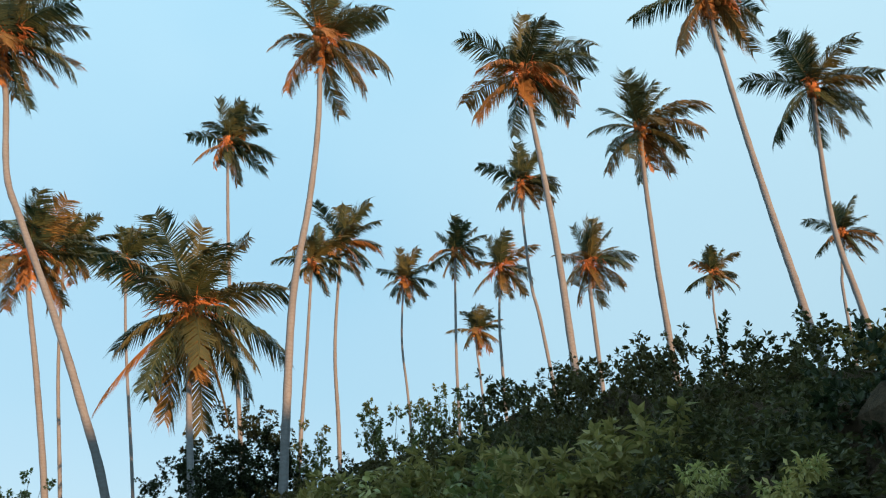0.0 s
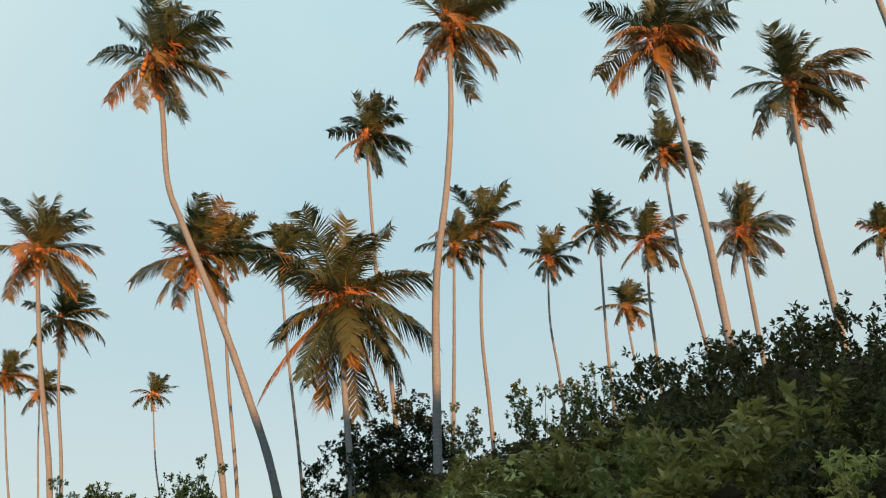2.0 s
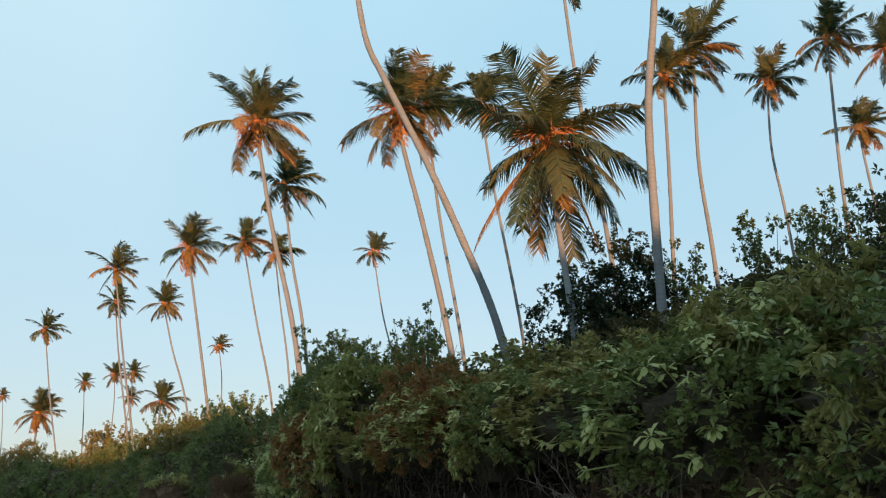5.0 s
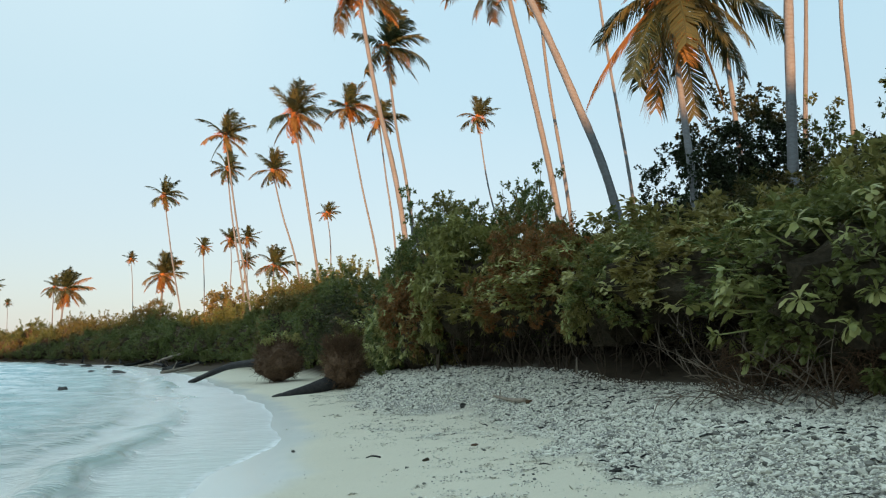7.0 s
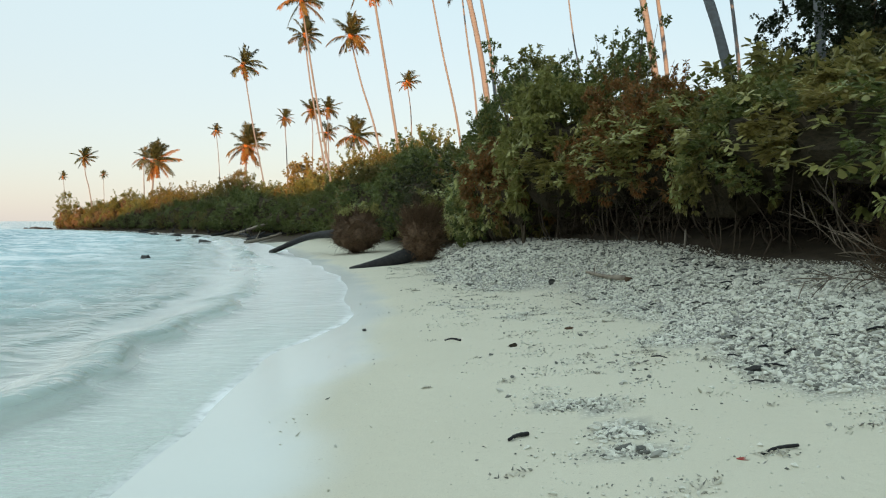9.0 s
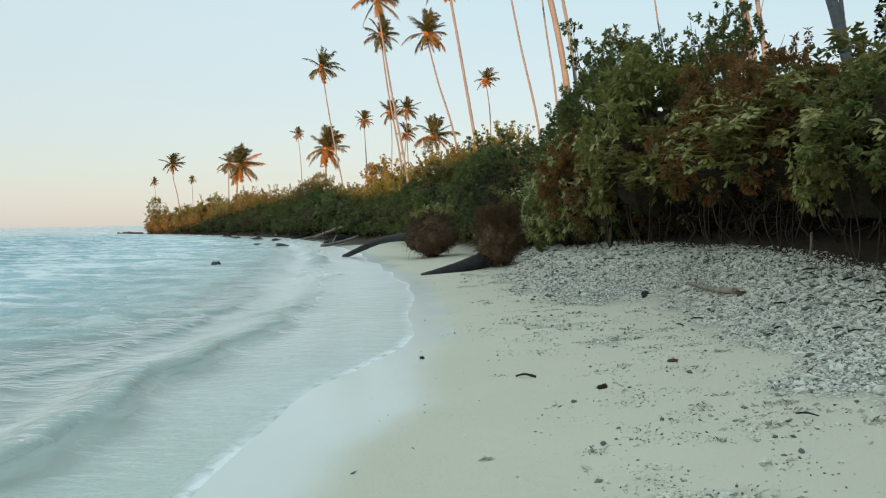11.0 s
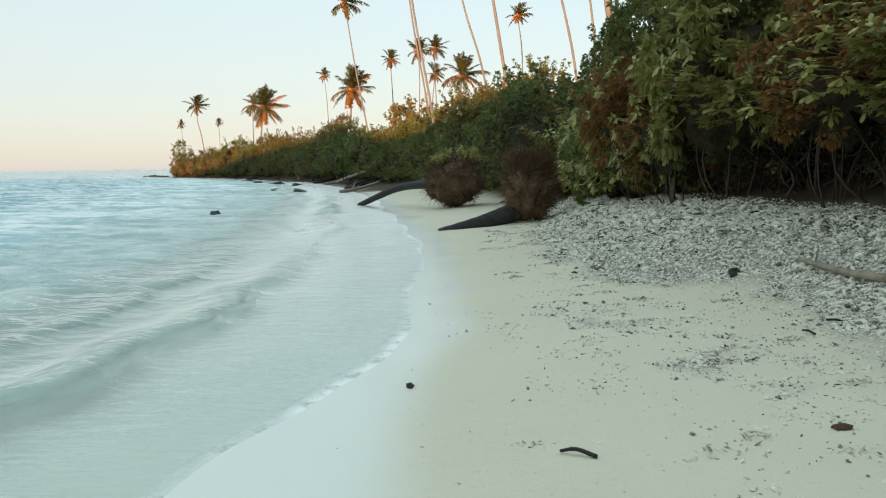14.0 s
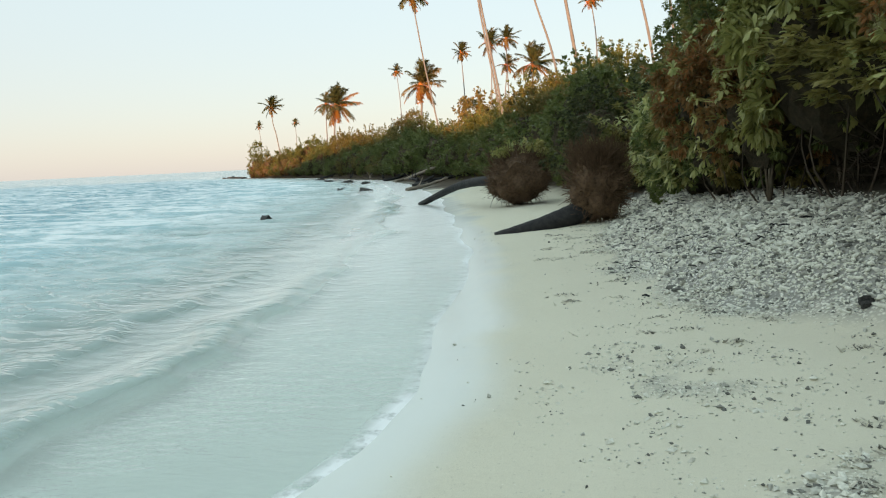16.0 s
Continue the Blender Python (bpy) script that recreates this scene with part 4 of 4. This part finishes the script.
# ---- fallen palms with upturned roots ----
def fallen_palm(centre, wide, high, line, radii, seed, label, hair=0, sprouts=0):
    rnd = random.Random(seed)
    c = Vector(centre)
    thing = new("fallen_palm")
    thing.location = c
    tagged(thing, label, "fallen palm", "uprooted palms at the waterline")
    pts = spline([Vector(p) - c for p in line], 24)
    rr = [np.interp(i / 24, (0, 0.15, 1), radii) * (1 + 0.05 * rnd.uniform(-1, 1)) for i in range(25)]
    child("trunk", mesh_of("trunk", *tube(pts, rr, 10), CHAR, True), thing, "dark wet trunk half sunk in sand")
    vs, fs = lump(1, seed, 0.22, 2.2, 4, (wide * 0.46, wide * 0.46, high * 0.46))
    ball = child("root_ball", mesh_of("root_ball", vs, fs, ROOT), thing, "matted reddish-brown root ball")
    verts, faces = [], []
    for i in range(1300):
        d = Vector((rnd.gauss(0, 1), rnd.gauss(0, 1), rnd.gauss(0.1, 1))).normalized()
        p = Vector((d.x * wide * 0.44, d.y * wide * 0.44, d.z * high * 0.44))
        q = (d + Vector((rnd.uniform(-1, 1), rnd.uniform(-1, 1), rnd.uniform(-0.6, 1.5))) * 0.8).normalized()
        r = rnd.uniform(0.06, 0.2) * (1.0 + 0.9 * max(0.0, d.z)) * (1.8 if rnd.random() < 0.08 else 1)
        k = [p, p + d * 0.4 * r + q * 0.3 * r, p + d * 0.45 * r + q * r]
        tube(k, [0.009, 0.007, 0.003], 3, verts, faces, False)
    child("root_tangle", mesh_of("root_tangle", verts, faces, ROOT), ball, "tangle of thin roots")
    verts, faces = [], []
    for i in range(hair):
        a, r = rnd.uniform(0, 6.28), wide * 0.42 * math.sqrt(rnd.random())
        p = Vector((r * math.cos(a), r * math.sin(a), high * 0.3))
        d = Vector((rnd.gauss(0, 0.13) + 0.3 * p.x, rnd.gauss(0, 0.13) + 0.3 * p.y, rnd.uniform(0.3, 0.62)))
        tube([p, p + d * 0.6, p + d + Vector((rnd.gauss(0, 0.05), rnd.gauss(0, 0.05), -0.03))], [0.008, 0.006, 0.003], 3, verts, faces, False)
    if hair:
        child("dry_grass", mesh_of("dry_grass", verts, faces, ROOT), ball, "dry brown strands standing up")
    for i in range(sprouts):
        a, r = rnd.uniform(0, 6.28), wide * 0.4 * math.sqrt(rnd.random())
        m = Matrix.Translation((r * math.cos(a), r * math.sin(a), high * (0.50 - 0.3 * (r / wide) ** 2) - 0.08)) @ Matrix.Rotation(a, 4, "Z") @ Matrix.Scale(rnd.uniform(0.10, 0.34), 4)
        tagged(child("sprout", SPRIG_BROAD, thing, "green sprouting leaves", m), kind="stuff")
    return thing


fallen_palm((-0.17, 28.5, 0.98), 1.2, 1.45, [(0.0, 28.5, 0.75), (-0.6, 28.4, 0.45), (-1.4, 28.2, 0.2), (-2.2, 28.0, 0.02)], (0.30, 0.26, 0.12), 3,
            "uprooted palm with reddish root ball and short dark trunk", 420)
fallen_palm((-3.24, 36.0, 1.0), 1.95, 1.6, [(-3.4, 36.0, 1.0), (-4.3, 36.8, 0.95), (-5.8, 38.6, 0.75), (-7.9, 40.9, 0.05)], (0.44, 0.18, 0.10), 5,
            "uprooted palm with round root ball and arched trunk reaching into water", 60, 9)


# ---- coral rubble ----
def chip(seed):
    """A small broken piece with eight faces."""
    rnd = random.Random(seed)
    d = [(1, 0, 0), (0, 1, 0), (-1, 0, 0), (0, -1, 0), (0, 0, 1), (0, 0, -1)]
    vs = [Vector((x * 1.15, y * 0.75, z * 0.62)) * rnd.uniform(0.7, 1.3) + Vector((rnd.uniform(-0.25, 0.25), rnd.uniform(-0.25, 0.25), 0)) for x, y, z in d]
    return vs, [(a, b, 4) for a, b in ((0, 1), (1, 2), (2, 3), (3, 0))] + [(b, a, 5) for a, b in ((0, 1), (1, 2), (2, 3), (3, 0))]


CHIPS = [chip(i) for i in range(16)]
STONES = [lump(1, 30 + i, 0.5, 1.8, 1, (1.25, 0.55, 0.45)) for i in range(10)]


def rubble_pieces():
    rnd = random.Random(5)
    got = []
    for band, tries in (((-8, 4), 20000), ((4, 12), 95000), ((12, 20), 75000), ((20, 32), 34000)):
        for i in range(tries):
            y = rnd.uniform(*band)
            x = rnd.uniform(shore(y) + 0.8, face(y) + 1.0)
            if rnd.random() < rubble_share(x, y):
                big = rnd.random()
                size = (0.010 + 0.034 * big ** 14 + 0.010 * rnd.random()) * (1.0 if band[0] < 20 else 1.4) * (1.0 if rubble_share(x, y) > 0.7 else 0.58)
                got.append((x, y, size, rnd.uniform(0, 6.28), rnd.uniform(-0.5, 0.5), rnd.uniform(-0.5, 0.5), rnd.randrange(10) if size > 0.03 else rnd.randrange(16)))
    return got


def rubble_bed():
    verts, faces = [], []
    for x, y, size, a, b, c, kind in rubble_pieces():
        m = Matrix.Translation((x, y, land(x, y) + size * 0.25)) @ Euler((b, c, a)).to_matrix().to_4x4() @ Matrix.Scale(size, 4)
        vs, fs = STONES[kind] if size > 0.03 else CHIPS[kind]
        k = len(verts)
        verts += [m @ v for v in vs]
        faces += [tuple(j + k for j in f) for f in fs]
    return mesh_of("coral_rubble", verts, faces, RUBBLE)


bed = new("coral_rubble", rubble_bed())
tagged(bed, "bank of broken white and grey coral rubble", "coral rubble", kind="stuff")


# ---- drift and small finds ----
def log_thing(name, pts, radii, material, label, category, seed=1, sides=8, knobs=0):
    rnd = random.Random(seed)
    c = Vector(pts[0])
    thing = tagged(new(name), label, category)
    thing.location = c
    line = spline([Vector(p) - c for p in pts], 16)
    rr = [np.interp(i / 16, (0, 1), radii) * (1 + 0.12 * rnd.uniform(-1, 1)) for i in range(17)]
    child("stem", mesh_of("stem", *tube(line, rr, sides), material, True), thing)
    for i in range(knobs):
        k = rnd.randint(3, 14)
        d = Vector((rnd.uniform(-1, 1), rnd.uniform(-1, 1), rnd.uniform(0.1, 1))).normalized()
        q = spline([line[k], line[k] + d * rr[k] * 3, line[k] + d * rr[k] * 6 + Vector((0, 0, rr[k]))], 4)
        child("broken_branch", mesh_of("broken_branch", *tube(q, [rr[k] * (0.5 - 0.08 * j) for j in range(5)], 6), material, True), thing)
    return thing


def on_sand(x, y, up=0.0):
    return (x, y, land(x, y) + up)


log_thing("driftwood_log", [on_sand(-20.5, 76, 0.05), (-18.2, 73.5, 0.75), (-15.6, 70.8, 1.35)], (0.16, 0.10), DRIFT, "long grey driftwood log leaning on the shrubs", "driftwood", 3, 8, 2)
log_thing("driftwood_log", [on_sand(-17.8, 77.5, 0.15), on_sand(-15.6, 76.5, 0.3), on_sand(-13.6, 74.5, 0.35)], (0.15, 0.09), DRIFT, "pale bleached driftwood log on the upper beach", "driftwood", 4, 8, 3)
log_thing("driftwood_log", [on_sand(-15.5, 66.5, 0.1), on_sand(-14.2, 67.5, 0.18), on_sand(-12.5, 67.0, 0.2)], (0.13, 0.08), CHAR, "dark wet driftwood log on the sand", "driftwood", 5, 8, 2)
log_thing("driftwood_log", [on_sand(-25.0, 88, 0.1), on_sand(-22.5, 84, 0.15), on_sand(-20.5, 80.5, 0.15)], (0.17, 0.10), CHAR, "dark wet driftwood log on the sand", "driftwood", 6, 8, 2)
drnd = random.Random(41)
for k in range(9):
    wy = 58 + 6.5 * k + drnd.uniform(-2, 2)
    wx = shore(wy) + drnd.uniform(0.6, 2.0)
    turn, half = drnd.uniform(0.9, 2.4), drnd.uniform(0.7, 1.9)
    ends = [on_sand(wx - math.cos(turn) * half, wy - math.sin(turn) * half, 0.1), on_sand(wx, wy, 0.2), on_sand(wx + math.cos(turn) * half, wy + math.sin(turn) * half, 0.18 + drnd.uniform(0, 0.4))]
    tagged(log_thing("driftwood_log", ends, (0.13, 0.07), CHAR if k % 3 else DRIFT, "weathered driftwood log stranded below the far shrubs", "driftwood", 50 + k, 7, 2), group="driftwood along the far shore")
log_thing("driftwood_branch", [on_sand(3.31, 17.93, 0.05), on_sand(3.5, 17.2, 0.06), on_sand(3.68, 16.6, 0.04)], (0.022, 0.042), DRIFT, "bleached driftwood branch lying in coral rubble", "driftwood", 7, 8, 1)
log_thing("stick", [on_sand(1.23, 13.58, 0.015), on_sand(1.31, 13.55, 0.03), on_sand(1.41, 13.48, 0.012)], (0.008, 0.013), CHAR, "short dark stick on pale sand", "stick", 8, 6, 0)
log_thing("stick", [on_sand(3.10, 8.84, 0.012), on_sand(3.2, 8.9, 0.02), on_sand(3.32, 8.93, 0.012)], (0.009, 0.010), CHAR, "short dark stick on pale sand", "stick", 9, 6, 0)
log_thing("stick", [on_sand(1.82, 9.40, 0.012), on_sand(1.87, 9.47, 0.02), on_sand(1.94, 9.53, 0.012)], (0.010, 0.014), CHAR, "short dark stick on pale sand", "stick", 10, 6, 0)
log_thing("upright_stake", [on_sand(4.54, 16.6, -0.05), on_sand(4.55, 16.6, 0.12), on_sand(4.56, 16.62, 0.28)], (0.02, 0.016), DRIFT, "short bleached stake standing in the rubble", "stake", 11, 6, 0)


def lone_lump(name, x, y, size, squash, material, label, category, seed, up=0.3):
    ob = new(name, mesh_of(name, *lump(1, seed, 0.7, 1.3, 2, squash), material))
    ob.matrix_basis = Matrix.Translation((x, y, max(land(x, y), -0.05) + size * squash[2] * up)) @ Matrix.Rotation(seed, 4, "Z") @ Matrix.Scale(size, 4)
    return tagged(ob, label, category)


lone_lump("rock", -11.1, 35.0, 0.32, (1.3, 0.7, 0.55), ROCK, "dark wet rock breaking the water surface", "rock", 2)
for k, (rx, ry, rs) in enumerate(((-80.5, 152, 0.8), (-82.5, 154, 0.6), (-78.5, 149.5, 0.6), (-76, 147.5, 0.6), (-85.5, 157, 0.5))):
    lone_lump("rock", rx, ry, rs, (1.5, 0.9, 0.5), ROCK, "dark low rock off the far point", "rock", 11 + k)
for k, (rx, ry, rs) in enumerate(((-32.2, 87.3, 0.5), (-27.8, 81.5, 0.45), (-23.3, 74.6, 0.4), (-19.4, 60.2, 0.35), (-17.1, 58.7, 0.4), (-14.8, 62.6, 0.4), (-20.5, 63.5, 0.3), (-36.5, 95, 0.5))):
    lone_lump("rock", rx, ry, rs, (1.6, 0.8, 0.45), ROCK, "small dark rock awash near the far shore", "rock", 21 + k)
lone_lump("husk", 1.96, 12.92, 0.03, (1.2, 0.7, 0.9), DARK_BROWN, "small torn reddish-brown husk piece on the sand", "husk", 3)
lone_lump("stone", 2.79, 18.42, 0.075, (1.0, 0.8, 0.8), ROCK, "dark stone at the edge of the rubble", "stone", 4)
lone_lump("stone", 0.14, 14.95, 0.035, (1.2, 0.8, 0.6), ROCK, "small dark stone on wet sand", "stone", 5)
lone_lump("husk", 2.61, 13.83, 0.034, (1.4, 0.8, 0.6), ROOT, "small reddish-brown husk piece on dry sand", "husk", 6)
lone_lump("seaweed_clump", 3.72, 10.89, 0.085, (1.2, 0.8, 0.45), ROCK, "dark dried seaweed clump on coral rubble", "seaweed", 7)
lone_lump("husk", 3.72, 16.45, 0.065, (1.3, 0.8, 0.6), ROOT, "reddish-brown coconut husk beside a driftwood branch", "husk", 8)
lone_lump("plastic_scrap", 2.99, 8.79, 0.018, (1.5, 0.6, 0.4), rough_material("red_plastic", (0.35, 0.05, 0.04), (0.45, 0.08, 0.06), 5.0, 0.4, 0.1), "small red scrap lying on the sand", "litter", 9)


def dry_shrub(x, y, high, seed):
    """A leafless thicket of thin pale branches."""
    rnd = random.Random(seed)
    thing = tagged(new("dry_shrub"), "leafless dry shrub with thin pale tangled branches", "shrub", "dry shrubs at the foot of the bank")
    thing.location = on_sand(x, y, -0.05)
    for i in range(10):
        a = rnd.uniform(0, 6.28)
        d = Vector((math.cos(a) - 0.5, math.sin(a) - 0.2, rnd.uniform(0.4, 1.2))).normalized()
        p = [Vector((rnd.uniform(-0.15, 0.15), rnd.uniform(-0.15, 0.15), 0))]
        for k in range(4):
            d = (d + Vector((rnd.uniform(-0.4, 0.4), rnd.uniform(-0.4, 0.4), rnd.uniform(-0.35, 0.25)))).normalized()
            p.append(p[-1] + d * high * rnd.uniform(0.2, 0.34))
        line = spline(p, 10)
        verts, faces = tube(line, [0.009 * (1 - 0.75 * k / 10) for k in range(11)], 5)
        for k in range(4):
            j = rnd.randint(3, 9)
            e = (d + Vector((rnd.uniform(-1, 1), rnd.uniform(-1, 1), rnd.uniform(-0.4, 0.8)))).normalized()
            tube([line[j], line[j] + e * 0.14 * high, line[j] + e * 0.26 * high + Vector((0, 0, -0.03))], [0.006, 0.005, 0.002], 4, verts, faces, False)
        child("branch", mesh_of("branch", verts, faces, DRY_STEM, True), thing)
    return thing


dry_shrub(5.6, 12.4, 1.25, 1)
dry_shrub(5.75, 11.7, 1.05, 2)
dry_shrub(5.95, 10.9, 0.9, 4)


BRUSH = [mesh.copy() for mesh in THICKETS]
for mesh in BRUSH:
    mesh.materials[0] = ROOT


def brushwood(x, y, wide, high, seed):
    """A low mass of dead reddish twigs."""
    ob = new("brushwood", BRUSH[seed % 2])
    ob.matrix_basis = Matrix.Translation(on_sand(x, y, -0.05)) @ Matrix.Rotation(seed * 1.3, 4, "Z") @ Matrix.Diagonal((wide, wide, high, 1))
    return tagged(ob, "low heap of dead reddish-brown brushwood below the shrubs", "brushwood", "brushwood along the bank foot")


for k in range(7):
    by = 7.4 + 0.85 * k
    brushwood(face(by) + 0.75 + 0.12 * (k % 3), by, 0.6, 0.55 + 0.15 * (k % 2), k)


def litter():
    """Broken coral, shell and weed scraps lying on the beach singly and in small crumbly heaps."""
    rnd = random.Random(19)
    verts, faces = [], []
    for i in range(1500):
        y = rnd.uniform(5, 30)
        x = rnd.uniform(shore(y) + 0.7, face(y) + 0.2)
        s = noise.noise(Vector((x * 0.9, y * 0.35, 4)))
        if rnd.random() > 0.10 + 0.8 * max(0, s) + 0.30 * step(-1.4, 0.2, x - rubble_edge(y)):
            continue
        along = rnd.uniform(-0.5, 0.9)
        d, q = Vector((math.cos(along), math.sin(along), 0)), Vector((-math.sin(along), math.cos(along), 0))
        pieces = rnd.choice((1, 1, 2, 12, 20, 32, 48)) if x > shore(y) + 1.7 else 1
        wide = 0.012 * math.sqrt(pieces) * rnd.uniform(0.8, 1.4)
        for j in range(pieces):
            u, v = rnd.gauss(0, 1), rnd.gauss(0, 1)
            p = Vector((x, y, 0)) + d * u * wide + q * v * wide * 0.55
            size = rnd.uniform(0.005, 0.012) * (1.7 if rnd.random() < 0.12 else 1)
            p.z = land(p.x, p.y) + size * 0.3 + 0.2 * wide * math.exp(-u * u - v * v)
            m = Matrix.Translation(p) @ Euler((rnd.uniform(-0.8, 0.8), rnd.uniform(-0.8, 0.8), rnd.uniform(0, 6.28))).to_matrix().to_4x4() @ Matrix.Diagonal((size * 1.7, size * 0.8, size * 0.8, 1))
            vs, fs = CHIPS[rnd.randrange(16)]
            k = len(verts)
            verts += [m @ w for w in vs]
            faces += [tuple(n + k for n in f) for f in fs]
    return mesh_of("beach_litter", verts, faces, WRACK)


tagged(new("beach_litter", litter()), "small grey and dark shell and weed scraps strewn on sand", "beach litter", kind="stuff")


def wood_scraps():
    """Dark twigs and bark bits caught along the crest of the rubble."""
    rnd = random.Random(23)
    verts, faces = [], []
    for i in range(420):
        y = rnd.uniform(8, 27)
        x = rubble_edge(y) + rnd.gauss(1.1, 0.45) + 0.4 * noise.noise(Vector((0, y * 0.4, 0)))
        if noise.noise(Vector((x * 0.8, y * 0.5, 12))) < -0.05 or x > face(y) + 0.6:
            continue
        a, long = rnd.uniform(0, 6.28), rnd.uniform(0.02, 0.085)
        p = Vector(on_sand(x, y, 0.02))
        d = Vector((math.cos(a), math.sin(a), rnd.uniform(-0.1, 0.25))) * long
        r = rnd.uniform(0.004, 0.011)
        tube([p - d, p + Vector((0, 0, 0.012)), p + d], [r, r * 1.1, r * 0.6], 4, verts, faces, False)
    return mesh_of("wood_scraps", verts, faces, CHAR)


tagged(new("wood_scraps", wood_scraps()), "dark twigs and bark bits among the coral rubble", "wood scraps", kind="stuff")
